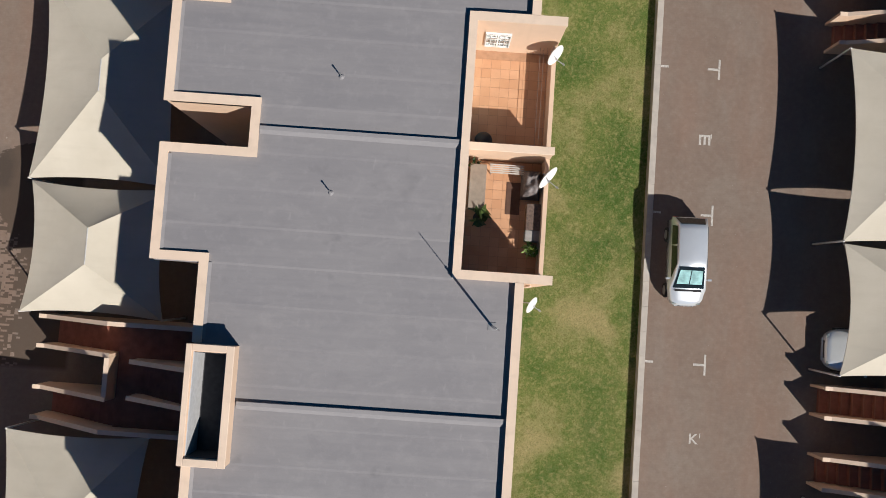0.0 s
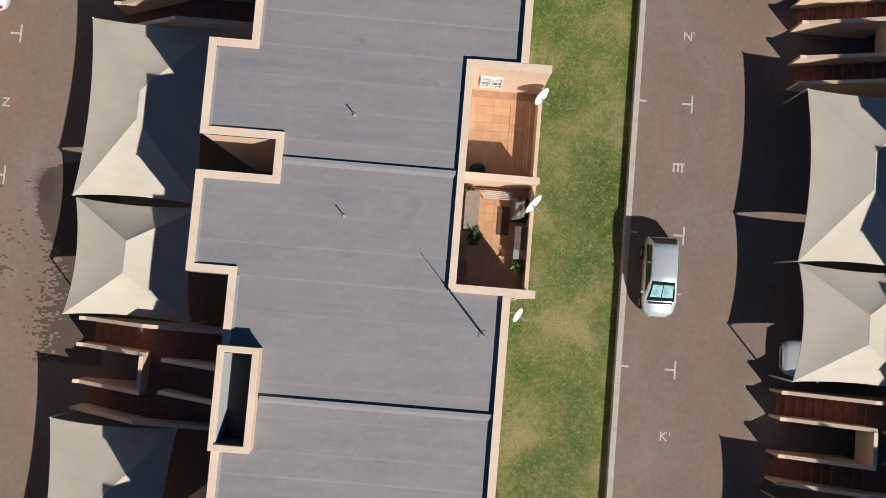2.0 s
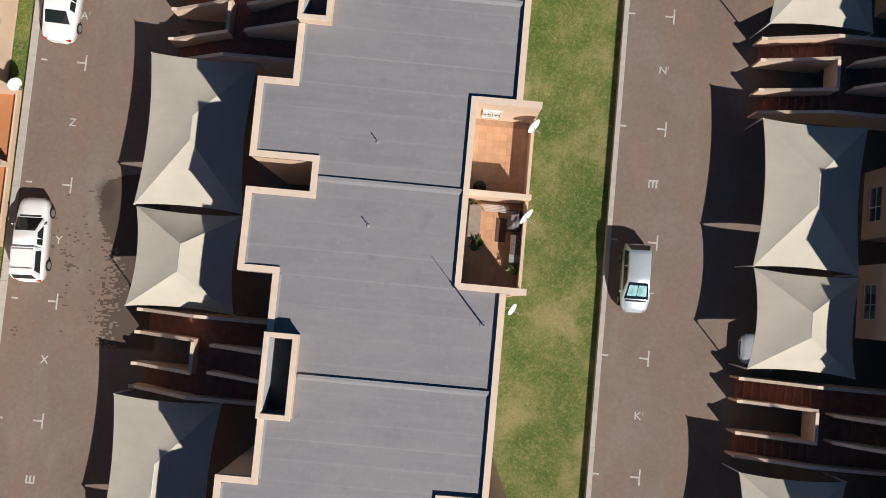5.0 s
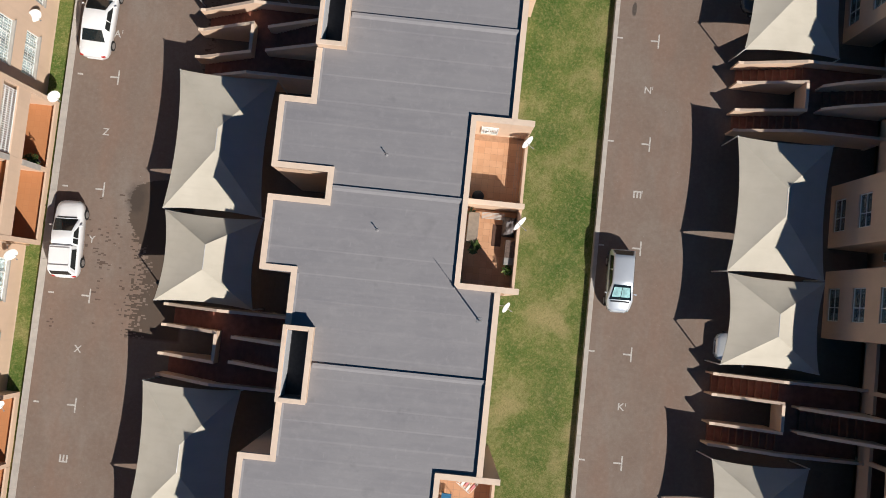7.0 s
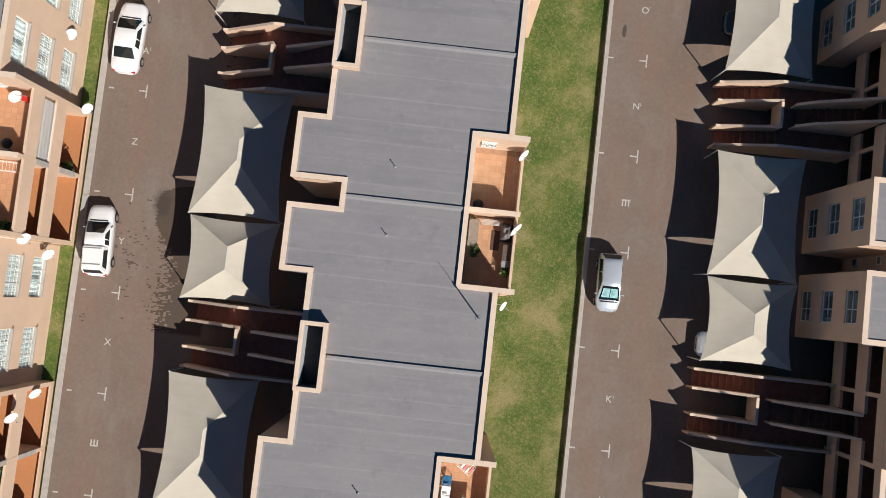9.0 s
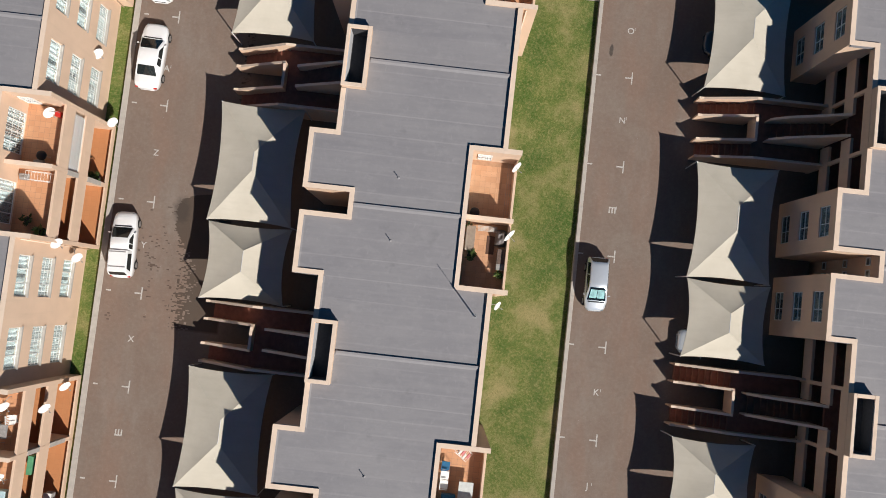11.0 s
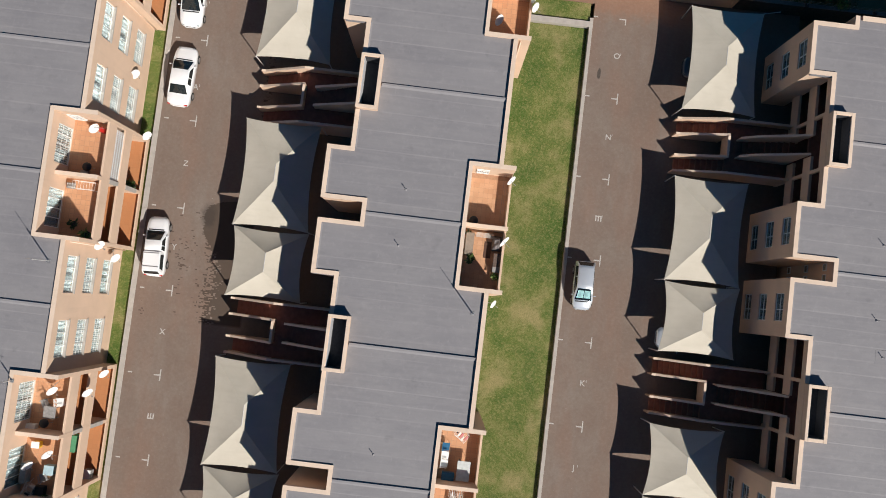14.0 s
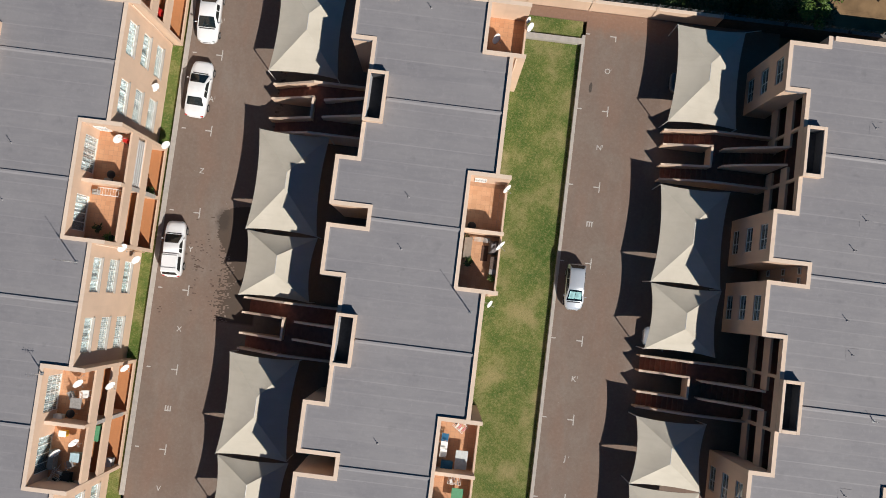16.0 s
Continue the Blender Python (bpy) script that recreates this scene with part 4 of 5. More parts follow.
            zt = roof - 0.11
            xt = ib + (it - ib) * 0.86
            xl = ib + (it - ib) * 0.12
            quad = [(s * xl, a - L / 2, zb + 0.06), (s * xl, bq + 0.05 - L / 2, zb + 0.06), (s * xt, bq - L / 2, zt), (s * xt, max(a2, a) - L / 2, zt)]
            glass("side_window", quad, (s * 0.018, 0, 0.006))
        bm = bmesh.new()
        box(bm, min(s * (h + 0.01), s * (h + 0.15)), max(s * (h + 0.01), s * (h + 0.15)), w0 + 0.35 - L / 2, w0 + 0.43 - L / 2, belt, belt + 0.11)
        box(bm, min(s * (h - 0.12), s * (h + 0.03)), max(s * (h - 0.12), s * (h + 0.03)), w0 + 0.37 - L / 2, w0 + 0.41 - L / 2, belt + 0.01, belt + 0.05)
        soften(bm, 0.012)
        part("mirror", bm, paint, c)
        bm = bmesh.new()
        box(bm, min(s * h * 0.50, s * h * 0.76), max(s * h * 0.50, s * h * 0.76), 0.06 - L / 2, 0.20 - L / 2, 0.56, 0.735)
        soften(bm, 0.03)
        part("headlight", bm, GLASS, c)
        bm = bmesh.new()
        box(bm, min(s * h * 0.60, s * h * 0.82), max(s * h * 0.60, s * h * 0.82), L / 2 - 0.12, L / 2 - 0.02, boot - 0.28, boot - 0.12)
        part("tail_light", bm, REDP, c)
        for y in (0.17 * L, 0.80 * L):
            bm = bmesh.new()
            tube(bm, (s * (h - 0.17), y - L / 2, 0.29), (s * (h + 0.012), y - L / 2, 0.29), 0.29, 20)
            wh = part("wheel", bm, RUBBER, c)
            bm = bmesh.new()
            tube(bm, (s * (h + 0.008), y - L / 2, 0.29), (s * (h + 0.022), y - L / 2, 0.29), 0.19, 14)
            part("rim", bm, STEEL, wh)
    for name, y0, y1 in (("front_bumper", -0.02, 0.10), ("rear_bumper", L - 0.09, L + 0.025)):
        bm = bmesh.new()
        box(bm, -h * 0.56, h * 0.56, y0 - L / 2, y1 - L / 2, 0.32, 0.50)
        soften(bm, 0.04, 2)
        part(name, bm, paint, c)
    bm = bmesh.new()
    box(bm, -h * 0.40, h * 0.40, -0.012 - L / 2, 0.05 - L / 2, 0.53, 0.62)
    part("grille", bm, BLACK, c)
    bm = bmesh.new()
    box(bm, -h * 0.7, h * 0.7, w0 - 0.10 - L / 2, w0 - 0.02 - L / 2, belt + 0.008, belt + 0.034)
    part("wiper_cowl", bm, BLACK, c)
    if kind == "pickup":
        bm = bmesh.new()
        v = box(bm, -h * 0.93, h * 0.93, 2.56 - L / 2, L - 0.10 - L / 2, 0.95, 1.56)
        for q in v:
            if q.co.z > 1.5:
                q.co.x *= 0.84
                q.co.y = min(q.co.y, L / 2 - 0.36)
        soften(bm, 0.05, 2)
        part("load_canopy", bm, paint, c, smooth=False)
        for s in (-1, 1):
            quad = [(s * h * 0.925, 2.78 - L / 2, 1.10), (s * h * 0.925, L - 0.42 - L / 2, 1.10), (s * h * 0.815, L - 0.56 - L / 2, 1.47), (s * h * 0.815, 2.82 - L / 2, 1.47)]
            glass("side_window", quad, (s * 0.012, 0, 0.003))
        glass("rear_window", [(-h * 0.72, L / 2 - 0.155, 1.08), (h * 0.72, L / 2 - 0.155, 1.08), (h * 0.66, L / 2 - 0.325, 1.48), (-h * 0.66, L / 2 - 0.325, 1.48)], (0, 0.012, 0.006))
        for y in (2.72, L - 0.66):
            bm = bmesh.new()
            tube(bm, (-h * 0.7, y - L / 2, 1.60), (h * 0.7, y - L / 2, 1.60), 0.018, 6)
            for s in (-1, 1):
                tube(bm, (s * h * 0.62, y - L / 2, 1.54), (s * h * 0.62, y - L / 2, 1.61), 0.015, 6)
            part("roof_rail", bm, STEEL, c)
    return c


# ---- plants ----
def leaf_cloud(bm, rnd, centre, radius, count, size, squash=1.0):
    for _ in range(count):
        while True:
            p = Vector((rnd.uniform(-1, 1), rnd.uniform(-1, 1), rnd.uniform(-1, 1)))
            if 0.15 < p.length < 1:
                break
        p = Vector(centre) + Vector((p.x * radius, p.y * radius, p.z * radius * squash))
        d = Vector((rnd.gauss(0, 1), rnd.gauss(0, 1), rnd.gauss(0, 0.6))).normalized() * size * rnd.uniform(0.6, 1.3)
        e = d.cross(Vector((rnd.gauss(0, 1), rnd.gauss(0, 1), rnd.gauss(0, 1)))).normalized() * d.length * 0.42
        v = [bm.verts.new(q) for q in (p - d, p + e, p + d, p - e)]
        bm.faces.new(v)


def potted_plant(x, y, z, r, h, pot, leaf, size, count, label):
    s = thing("potted_plant", (x, y, z), label, "plant", "balcony plants")
    bm = bmesh.new()
    tube(bm, (0, 0, 0), (0, 0, h * 0.4), r * 0.42, 14, r * 0.58)
    tube(bm, (0, 0, h * 0.36), (0, 0, h * 0.41), r * 0.62, 14)
    part("pot", bm, pot, s)
    bm = bmesh.new()
    leaf_cloud(bm, random.Random(int(x * 100 + y * 31)), (0, 0, h * 0.72), r, count, size, 0.8)
    part("leaves", bm, leaf, s)
    bm = bmesh.new()
    tube(bm, (0, 0, h * 0.3), (0.02, 0, h * 0.75), 0.015, 6)
    part("stem", bm, BARK, s)
    return s


def tree(x, y, h, r, leaf, n, seed, label):
    rnd = random.Random(seed)
    s = thing("tree", (x, y, -0.82), label, "tree", "trees beyond the wall")
    bm = bmesh.new()
    tube(bm, (0, 0, 0), (0.1, 0.05, h * 0.45), 0.22, 10, 0.15)
    part("trunk", bm, BARK, s)
    limbs, crown = bmesh.new(), bmesh.new()
    for i in range(9):
        a = i * 2.4 + rnd.random()
        e = Vector((math.cos(a) * r * rnd.uniform(0.4, 0.75), math.sin(a) * r * rnd.uniform(0.4, 0.75), h * rnd.uniform(0.55, 0.9)))
        tube(limbs, (0.1, 0.05, h * 0.42), e, 0.09, 6, 0.03)
        for _ in range(5):
            o = Vector((rnd.gauss(0, 0.28), rnd.gauss(0, 0.28), rnd.gauss(0, 0.16))) * r
            leaf_cloud(crown, rnd, e + o, r * rnd.uniform(0.16, 0.30), n // 45, 0.13, 0.7)
    part("limbs", limbs, BARK, s)
    part("crown", crown, leaf, s)
    return s


# ---- balcony things ----
def legs4(parent, w, d, h, r, mat):
    for sx in (-1, 1):
        for sy in (-1, 1):
            bm = bmesh.new()
            tube(bm, (sx * w, sy * d, 0), (sx * w * 0.95, sy * d * 0.95, h), r, 6)
            part("leg", bm, mat, parent)


def chair(m, mat, label):
    s = thing("plastic_chair", m, label, "chair", "balcony chairs")
    legs4(s, 0.22, 0.22, 0.42, 0.018, mat)
    box_part("seat", s, mat, -0.24, 0.24, -0.24, 0.24, 0.42, 0.45, 0.012)
    bm = bmesh.new()
    for i in range(5):
        box(bm, -0.2 + i * 0.09, -0.15 + i * 0.09, 0.22, 0.25, 0.45, 0.84)
    box(bm, -0.24, 0.24, 0.215, 0.255, 0.84, 0.9)
    part("backrest", bm, mat, s)
    for sx in (-1, 1):
        box_part("armrest", s, mat, min(sx * 0.22, sx * 0.27), max(sx * 0.22, sx * 0.27), -0.2, 0.24, 0.62, 0.65, 0.008)
    return s


def table(m, w, d, h, top, label, cloth=False):
    s = thing("table", m, label, "table", "balcony tables")
    legs4(s, w / 2 - 0.06, d / 2 - 0.06, h, 0.02, STEEL)
    box_part("tabletop", s, top, -w / 2, w / 2, -d / 2, d / 2, h, h + 0.035, 0.012)
    return s


def airer(m, w, d, h, label, clothes=()):
    s = thing("clothes_airer", m, label, "clothes rack", "clothes airers")
    for sy in (-1, 1):
        bm = bmesh.new()
        tube(bm, (-w / 2, sy * d / 2, 0), (w / 2, sy * d / 2, h), 0.012, 6)
        tube(bm, (w / 2, sy * d / 2, 0), (-w / 2, sy * d / 2, h), 0.012, 6)
        part("leg_frame", bm, WHITE, s)
    bm = bmesh.new()
    n = 9
    for i in range(n):
        x = -w / 2 + w * i / (n - 1)
        tube(bm, (x, -d / 2, h), (x, d / 2, h), 0.009, 5)
    for sy in (-1, 1):
        tube(bm, (-w / 2, sy * d / 2, h), (w / 2, sy * d / 2, h), 0.012, 6)
    part("rail_rack", bm, WHITE, s)
    for i, mat in enumerate(clothes):
        bm = bmesh.new()
        x = -w / 2 + w * (i + 0.5) / len(clothes)
        y0 = random.uniform(-d * 0.45, -d * 0.1)
        y1 = y0 + d * 0.5
        for sx in (-0.012, 0.012):
            box(bm, x + sx - 0.006, x + sx + 0.006, y0, y1, h - 0.45, h + 0.015)
        box(bm, x - 0.05, x + 0.05, y0, y1, h + 0.012, h + 0.024)
        part("garment", bm, mat, s)
    return s


def crate(m, w, d, h, mat, lid, label, name="storage_box", cat="box"):
    s = thing(name, m, label, cat)
    box_part("body", s, mat, -w / 2, w / 2, -d / 2, d / 2, 0, h, 0.02)
    box_part("lid", s, lid, -w / 2 - 0.015, w / 2 + 0.015, -d / 2 - 0.015, d / 2 + 0.015, h + 0.002, h + 0.04, 0.015)
    return s


def kettle_grill(m, label):
    s = thing("kettle_grill", m, label, "grill")
    for a in range(3):
        bm = bmesh.new()
        t = a * 2 * math.pi / 3
        tube(bm, (0.28 * math.cos(t), 0.28 * math.sin(t), 0), (0.12 * math.cos(t), 0.12 * math.sin(t), 0.5), 0.014, 6)
        part("leg", bm, STEEL, s)
    for name, f0, f1 in (("bowl", -1, 0), ("lid", 0, 1)):
        bm = bmesh.new()
        rings = []
        for i in range(7):
            a = (f0 + (f1 - f0) * i / 6) * math.pi / 2
            rings.append([bm.verts.new((0.3 * max(0.02, math.cos(a)) * math.cos(q * math.pi / 10), 0.3 * max(0.02, math.cos(a)) * math.sin(q * math.pi / 10), 0.62 + 0.004 * f1 + 0.22 * math.sin(a))) for q in range(20)])
        for p, q in zip(rings, rings[1:]):
            for i in range(20):
                bm.faces.new((p[i], p[(i + 1) % 20], q[(i + 1) % 20], q[i]))
        part(name, bm, BLACK, s, smooth=True)
    return s


def heap(m, w, d, h, mat, seed, label, name="covered_pile", cat="cover"):
    """Something under a draped cover: a lumpy cloth down to the floor."""
    ob_bm = bmesh.new()
    N = 16
    rnd = random.Random(seed)
    V = []
    for i in range(N + 1):
        row = []
        for j in range(N + 1):
            u, v = i / N * 2 - 1, j / N * 2 - 1
            e = max(abs(u), abs(v))
            z = h * (1 - max(0, (e - 0.7) / 0.3) ** 1.5) * (0.85 + 0.2 * noise.noise(Vector((u * 1.7 + seed, v * 1.7, 0))))
            row.append(ob_bm.verts.new((u * w / 2, v * d / 2, max(0.0, z + 0.04 * noise.noise(Vector((u * 6, v * 6, seed)))) if e < 1 else 0)))
        V.append(row)
    for i in range(N):
        for j in range(N):
            ob_bm.faces.new((V[i][j], V[i + 1][j], V[i + 1][j + 1], V[i][j + 1]))
    ob = part(name, ob_bm, mat, smooth=True)
    ob.matrix_basis = m
    return tagged(ob, label, cat)


SLAT = plain("grey_slat", (0.45, 0.43, 0.40), 0.7)


def slat_bench(m, w, d, h, label):
    s = thing("slatted_bench", m, label, "bench")
    legs4(s, w / 2 - 0.05, d / 2 - 0.04, h, 0.02, STEEL)
    for i in range(5):
        y = -d / 2 + d * (i + 0.5) / 5
        box_part("slat", s, SLAT, -w / 2, w / 2, y - d * 0.06, y + d * 0.06, h, h + 0.025)
    return s


# ---- placing: blocks, stairs, canopies ----
for y in (17.95, 1.23, -15.45):
    stair_block(0.0, y)
for y in (18.1, 0.52):
    stair_block(30.4, y, -14.95, -11.45, 1.75, 5.05)

for x0, x1, y0, y1, zr, ra, rb, ends in (
        (-15.45, -10.1, 20.65, 28.3, 3.35, 23.9, 25.15, (-1, 1)), (-15.5, -10.1, 8.42, 16.1, 3.35, 11.7, 12.9, (-1, 1)), (-15.35, -10.0, 3.4, 8.32, 3.4, 5.28, 6.62, (-1,)),
        (-15.4, -10.1, -8.5, -0.95, 3.35, -5.4, -3.95, (-1, 1)), (-15.25, -9.95, -13.5, -8.6, 3.4, -11.6, -10.3, (-1,))):
    canopy(x0, x1, y0, y1, 2.45, zr, ra, rb, ends=ends)
for x0, x1, y0, y1, zr, ra, rb, ends in (
        (15.45, 20.72, 20.55, 28.2, 3.05, 23.85, 25.2, (-1, 1)), (15.45, 20.75, 8.17, 15.65, 3.05, 11.35, 12.9, (-1, 1)), (15.5, 20.85, 3.08, 8.08, 3.1, 4.88, 6.1, (-1,)),
        (15.45, 20.72, -7.0, -2.0, 3.1, -5.1, -3.95, (-1, 1)), (15.45, 20.72, -14.7, -7.1, 3.05, -11.5, -10.2, (-1,))):
    canopy(x0, x1, y0, y1, 2.27, zr, ra, rb, arm=y0 > 20, ends=ends)

# ---- cars ----
S = Matrix.Rotation
car(pose(10.02, 7.10, 0, 0, 0, 1.0), "hatch", CARSILVER, "silver hatchback parked beside the lawn kerb")
car(pose(-21.05, 18.95, 0, 0, 0, 178), "sedan", CARWHITE, "white sedan parked beside the narrow lawn")
car(pose(-21.05, 24.95, 0, 0, 0, 1), "sedan", CARWHITE, "older white sedan parked in the bay ahead")
car(pose(-21.18, 6.25, 0, 0, 0, 182.5), "pickup", CARWHITE, "white pickup with a white load canopy")
car(pose(17.9, 4.0, 0, 0, 0, -90), "sedan", CARSILVER, "silver sedan parked under a shade canopy")
car(pose(17.85, 24.1, 0, 0, 0, -90), "sedan", CARDARK, "dark sedan parked under a shade canopy")


# ---- road markings ----
def bar(bm, x0, x1, y0, y1):
    box(bm, x0, x1, y0, y1, 0.0, 0.005)


def bay_mark(x, y, side, corner=False):
    s = thing("bay_mark", (x, y, 0.0), "worn white painted T marking a parking bay", "road marking", "bay markings", "structure")
    bm = bmesh.new()
    bar(bm, 0.13, 0.21, -0.42 if not corner else -0.42, 0.42 if not corner else 0.04)
    bar(bm, -0.30, 0.128, -0.05, 0.04)
    part("paint", bm, FADED, s)
    bm = bmesh.new()
    bar(bm, side - 0.16, side + 0.16, -0.05, 0.04)
    part("tick", bm, FADED, s)


for y in (27.35, 21.26, 15.15, 9.08, 3.0, -3.12, -9.22):
    bay_mark(11.0, y, -2.09, y > 27)
for y in (22.0, 15.86, 9.29, 3.155, -3.04, -9.2):
    bay_mark(-20.0, y, -2.05)


def letter(text, x, y, size, parent):
    cu = bpy.data.curves.new("letter", "FONT")
    cu.body, cu.size, cu.extrude = text, size, 0.003
    cu.offset = 0.006 if size > 0.4 else 0.004
    cu.align_x, cu.align_y = "CENTER", "CENTER"
    ob = bpy.data.objects.new("letter", cu)
    scene.collection.objects.link(ob)
    bpy.context.view_layer.update()
    me = bpy.data.meshes.new_from_object(ob.evaluated_get(bpy.context.evaluated_depsgraph_get()))
    bpy.data.objects.remove(ob)
    me.materials.clear()
    me.materials.append(FADED)
    t = part("letter", me, None, parent)
    t.location = (x, y, 0.004)


for text, sup, x, y in (("O", "1", 10.79, 24.49), ("N", "1", 10.79, 18.3), ("M", "1", 10.71, 12.18), ("K", "1", 10.83, 0.0), ("J", "1", 10.85, -6.12), ("B", "1", -20.35, 24.75), ("A", "1", -20.2, 18.4),
                        ("Z", "", -20.14, 12.61), ("Y", "", -20.13, 6.35), ("X", "", -20.12, 0.09), ("W", "", -20.11, -6.05), ("V", "", -19.95, -12.2)):
    s = thing("bay_letter", (x, y, 0.0), "worn white stencilled letter on the brick paving", "road marking", "bay letters", "structure")
    if text in "MW":                                # squared stencil letters of three legs and a bar
        bm = bmesh.new()
        f = 1 if text == "M" else -1
        for q in (-0.19, 0.0, 0.19):
            bar(bm, q - 0.045, q + 0.045, min(-f * 0.21, f * 0.12), max(-f * 0.21, f * 0.12))
        bar(bm, -0.235, 0.235, min(f * 0.122, f * 0.21), max(f * 0.122, f * 0.21))
        part("letter", bm, FADED, s)
    else:
        letter(text, 0, 0, 0.58, s)
    if sup:
        letter(sup, 0.27, 0.15, 0.27, s)

# ---- roof things ----
for x, y in ((-3.2, 11.52), (-3.25, 7.92), (-3.2, -5.25), (-3.3, 24.85)):
    vent_pipe(x, y, ROOF, 0.36)
for x, y in ((28.41, 20.31), (28.30, 13.78), (28.15, 4.50), (28.46, -4.94)):
    vent_pipe(x, y, ROOF - 0.458, 0.34, True)
for x, y in ((27.64, 11.64), (27.59, 6.79)):
    vent_pipe(x, y, ROOF - 0.45, 0.42)
for x, y in ((-30.5, 11.85), (-30.5, 7.9)):
    vent_pipe(x, y, ROOF + 0.45, 0.5)
mast_aerial(1.93, 4.2, ROOF - 0.05, 3.1, (), "thin galvanised aerial mast on the flat roof")
mast_aerial(-24.9, 4.32, ROOF + 0.40, 3.3, (), "thin galvanised aerial mast on the flat roof")
mast_aerial(-25.95, -3.30, TOP + 0.44, 1.5, ((0.95, 0.4),), "short television aerial fixed to the parapet")
mast_aerial(30.0, 0.25, ROOF - 0.48, 0.8, (), "short aerial stub on the flat roof")

# ---- satellite dishes ----
dish(3.46, 13.15, 6.95, foot=(0.12, -0.1, -0.47))
dish(3.44, 9.12, 7.0, 130, 14, 0.85, (0.14, -0.15, -0.5))
dish(3.25, 4.95, 6.6, 120, 24, 0.58, (-0.33, 0.05, -0.2), "white satellite dish fixed to the sunlit facade")
dish(1.45, 23.9, 6.5, 125, 24, 0.8, (0.1, 0.0, -0.95), "white satellite dish standing on a balcony floor")
dish(3.78, 25.0, 6.6, 125, 22, 0.7, (-0.16, 0, -0.3))
dish(3.62, 25.5, 6.6, 125, 22, 0.5, (0.0, 0, -0.1))
for x, y, z, f in ((-24.3, 13.35, 6.7, (0.75, 0.0, 0.1)), (-24.1, -8.0, 6.9, (0.6, 0.0, 0.0)), (-24.4, -3.95, 6.9, (0.4, 0.6, -0.1)), (-25.25, -8.85, 6.9, (0.1, 0, -0.9)),
                   (-23.9, 18.3, 2.4, (-0.2, 0.0, -0.2)), (-22.95, 14.2, 1.0, (-0.22, 0.0, -0.2)), (-23.1, -3.1, 2.2, (-0.1, 0.35, -0.2)), (-23.2, 5.75, 5.8, (-0.1, 0.1, -0.2)), (-23.35, 5.05, 2.5, (-0.2, 0.5, -0.2)),
                   (-22.9, -4.1, 5.0, (-0.25, 0.0, -0.4))):
    dish(x, y, z, 125, 18, 0.74, f)

# ---- balcony things, central block, top floor ----
Z5 = 5.51
slat_bench(pose(2.25, 9.42, Z5), 1.15, 0.34, 0.42, "white slatted bench against the balcony wall")
heap(pose(3.1, 8.98, Z5), 0.66, 1.0, 0.85, plain("grey_cover", (0.14, 0.125, 0.125), 0.6, vary=0.4, scale=9), 3, "crumpled dark grey cover over balcony furniture")
crate(pose(3.22, 7.85, Z5), 0.48, 0.85, 0.62, WOOD, plain("wire_lid", (0.12, 0.085, 0.07), 0.7, vary=0.4, scale=12), "low wooden cage hutch with a wire lid", "hutch", "hutch")
crate(pose(3.22, 7.22, Z5), 0.48, 0.34, 0.60, GREYP, GREYP, "grey plastic storage box on a balcony")
potted_plant(3.18, 6.75, Z5, 0.28, 0.75, WHITE, LEAF, 0.10, 90, "bright green pot plant in a white pot")
potted_plant(1.42, 7.72, Z5, 0.34, 0.95, BLACK, DARKLEAF, 0.22, 26, "broad-leaved dark plant in a black pot")
crate(pose(1.28, 8.75, Z5), 0.52, 1.45, 0.70, plain("beige_board", (0.20, 0.165, 0.135), 0.8), plain("beige_top", (0.25, 0.205, 0.165), 0.8), "long beige cabinet against the balcony wall", "cabinet", "cabinet")
potted_plant(1.15, 9.42, Z5, 0.24, 0.8, WHITE, DARKLEAF, 0.12, 40, "small plant in a white pot")
# thin dark brown rectangle laid over the tiles
tagged(box_part("floor_mat", None, plain("brown_rectangle", (0.10, 0.055, 0.04), 0.95), 2.3, 2.78, 7.95, 9.05, 5.512, 5.525), "thin dark brown rectangle on the balcony tiles", "mat")
potted_plant(1.2, 10.12, Z5, 0.25, 0.55, GREYP, DARKLEAF, 0.10, 36, "small dark plant in a grey pot")
for x in (3.08, 3.2, 3.32):
    bm = bmesh.new()
    tube(bm, (x, 10.0, 6.25), (x, 13.6, 6.25), 0.005, 5)
    tagged(part("washing_line", bm, GREYP), "thin washing line strung between balcony walls", "washing line", "washing lines")
kettle_grill(pose(1.38, 10.30, Z5), "black kettle grill in the corner of a balcony")
# second central balcony
for y, mat in ((-4.65, BLUEP), (-5.2, WHITE), (-5.75, WHITE)):
    chair(pose(1.32, y, Z5, 0, 0, 88), mat, "dark blue plastic chair along a balcony wall" if mat is BLUEP else "white plastic chair along a balcony wall")
table(pose(2.6, -6.05, Z5), 0.85, 1.3, 0.72, plain("pale_tabletop", (0.55, 0.58, 0.57), 0.5), "pale rectangular table on a balcony")
crate(pose(1.65, -6.55, Z5), 0.8, 0.5, 0.45, BLUEP, BLUEP, "dark blue plastic box on a balcony")
airer(pose(2.25, -3.75, Z5, 0, 0, -35), 0.85, 0.6, 0.85, "white clothes airer hung with pink and dark washing", (BLACK, WHITE, PINKP, WHITE, PINKP))
potted_plant(1.15, -3.35, Z5, 0.22, 0.6, TERRA, LEAF, 0.1, 30, "small plant in a terracotta pot")
table(pose(2.6, -8.6, Z5), 0.8, 1.2, 0.72, GREENP, "green table on a balcony")
airer(pose(2.3, -7.5, Z5), 0.9, 0.5, 0.9, "white clothes airer on a balcony", (WHITE, GREYP))

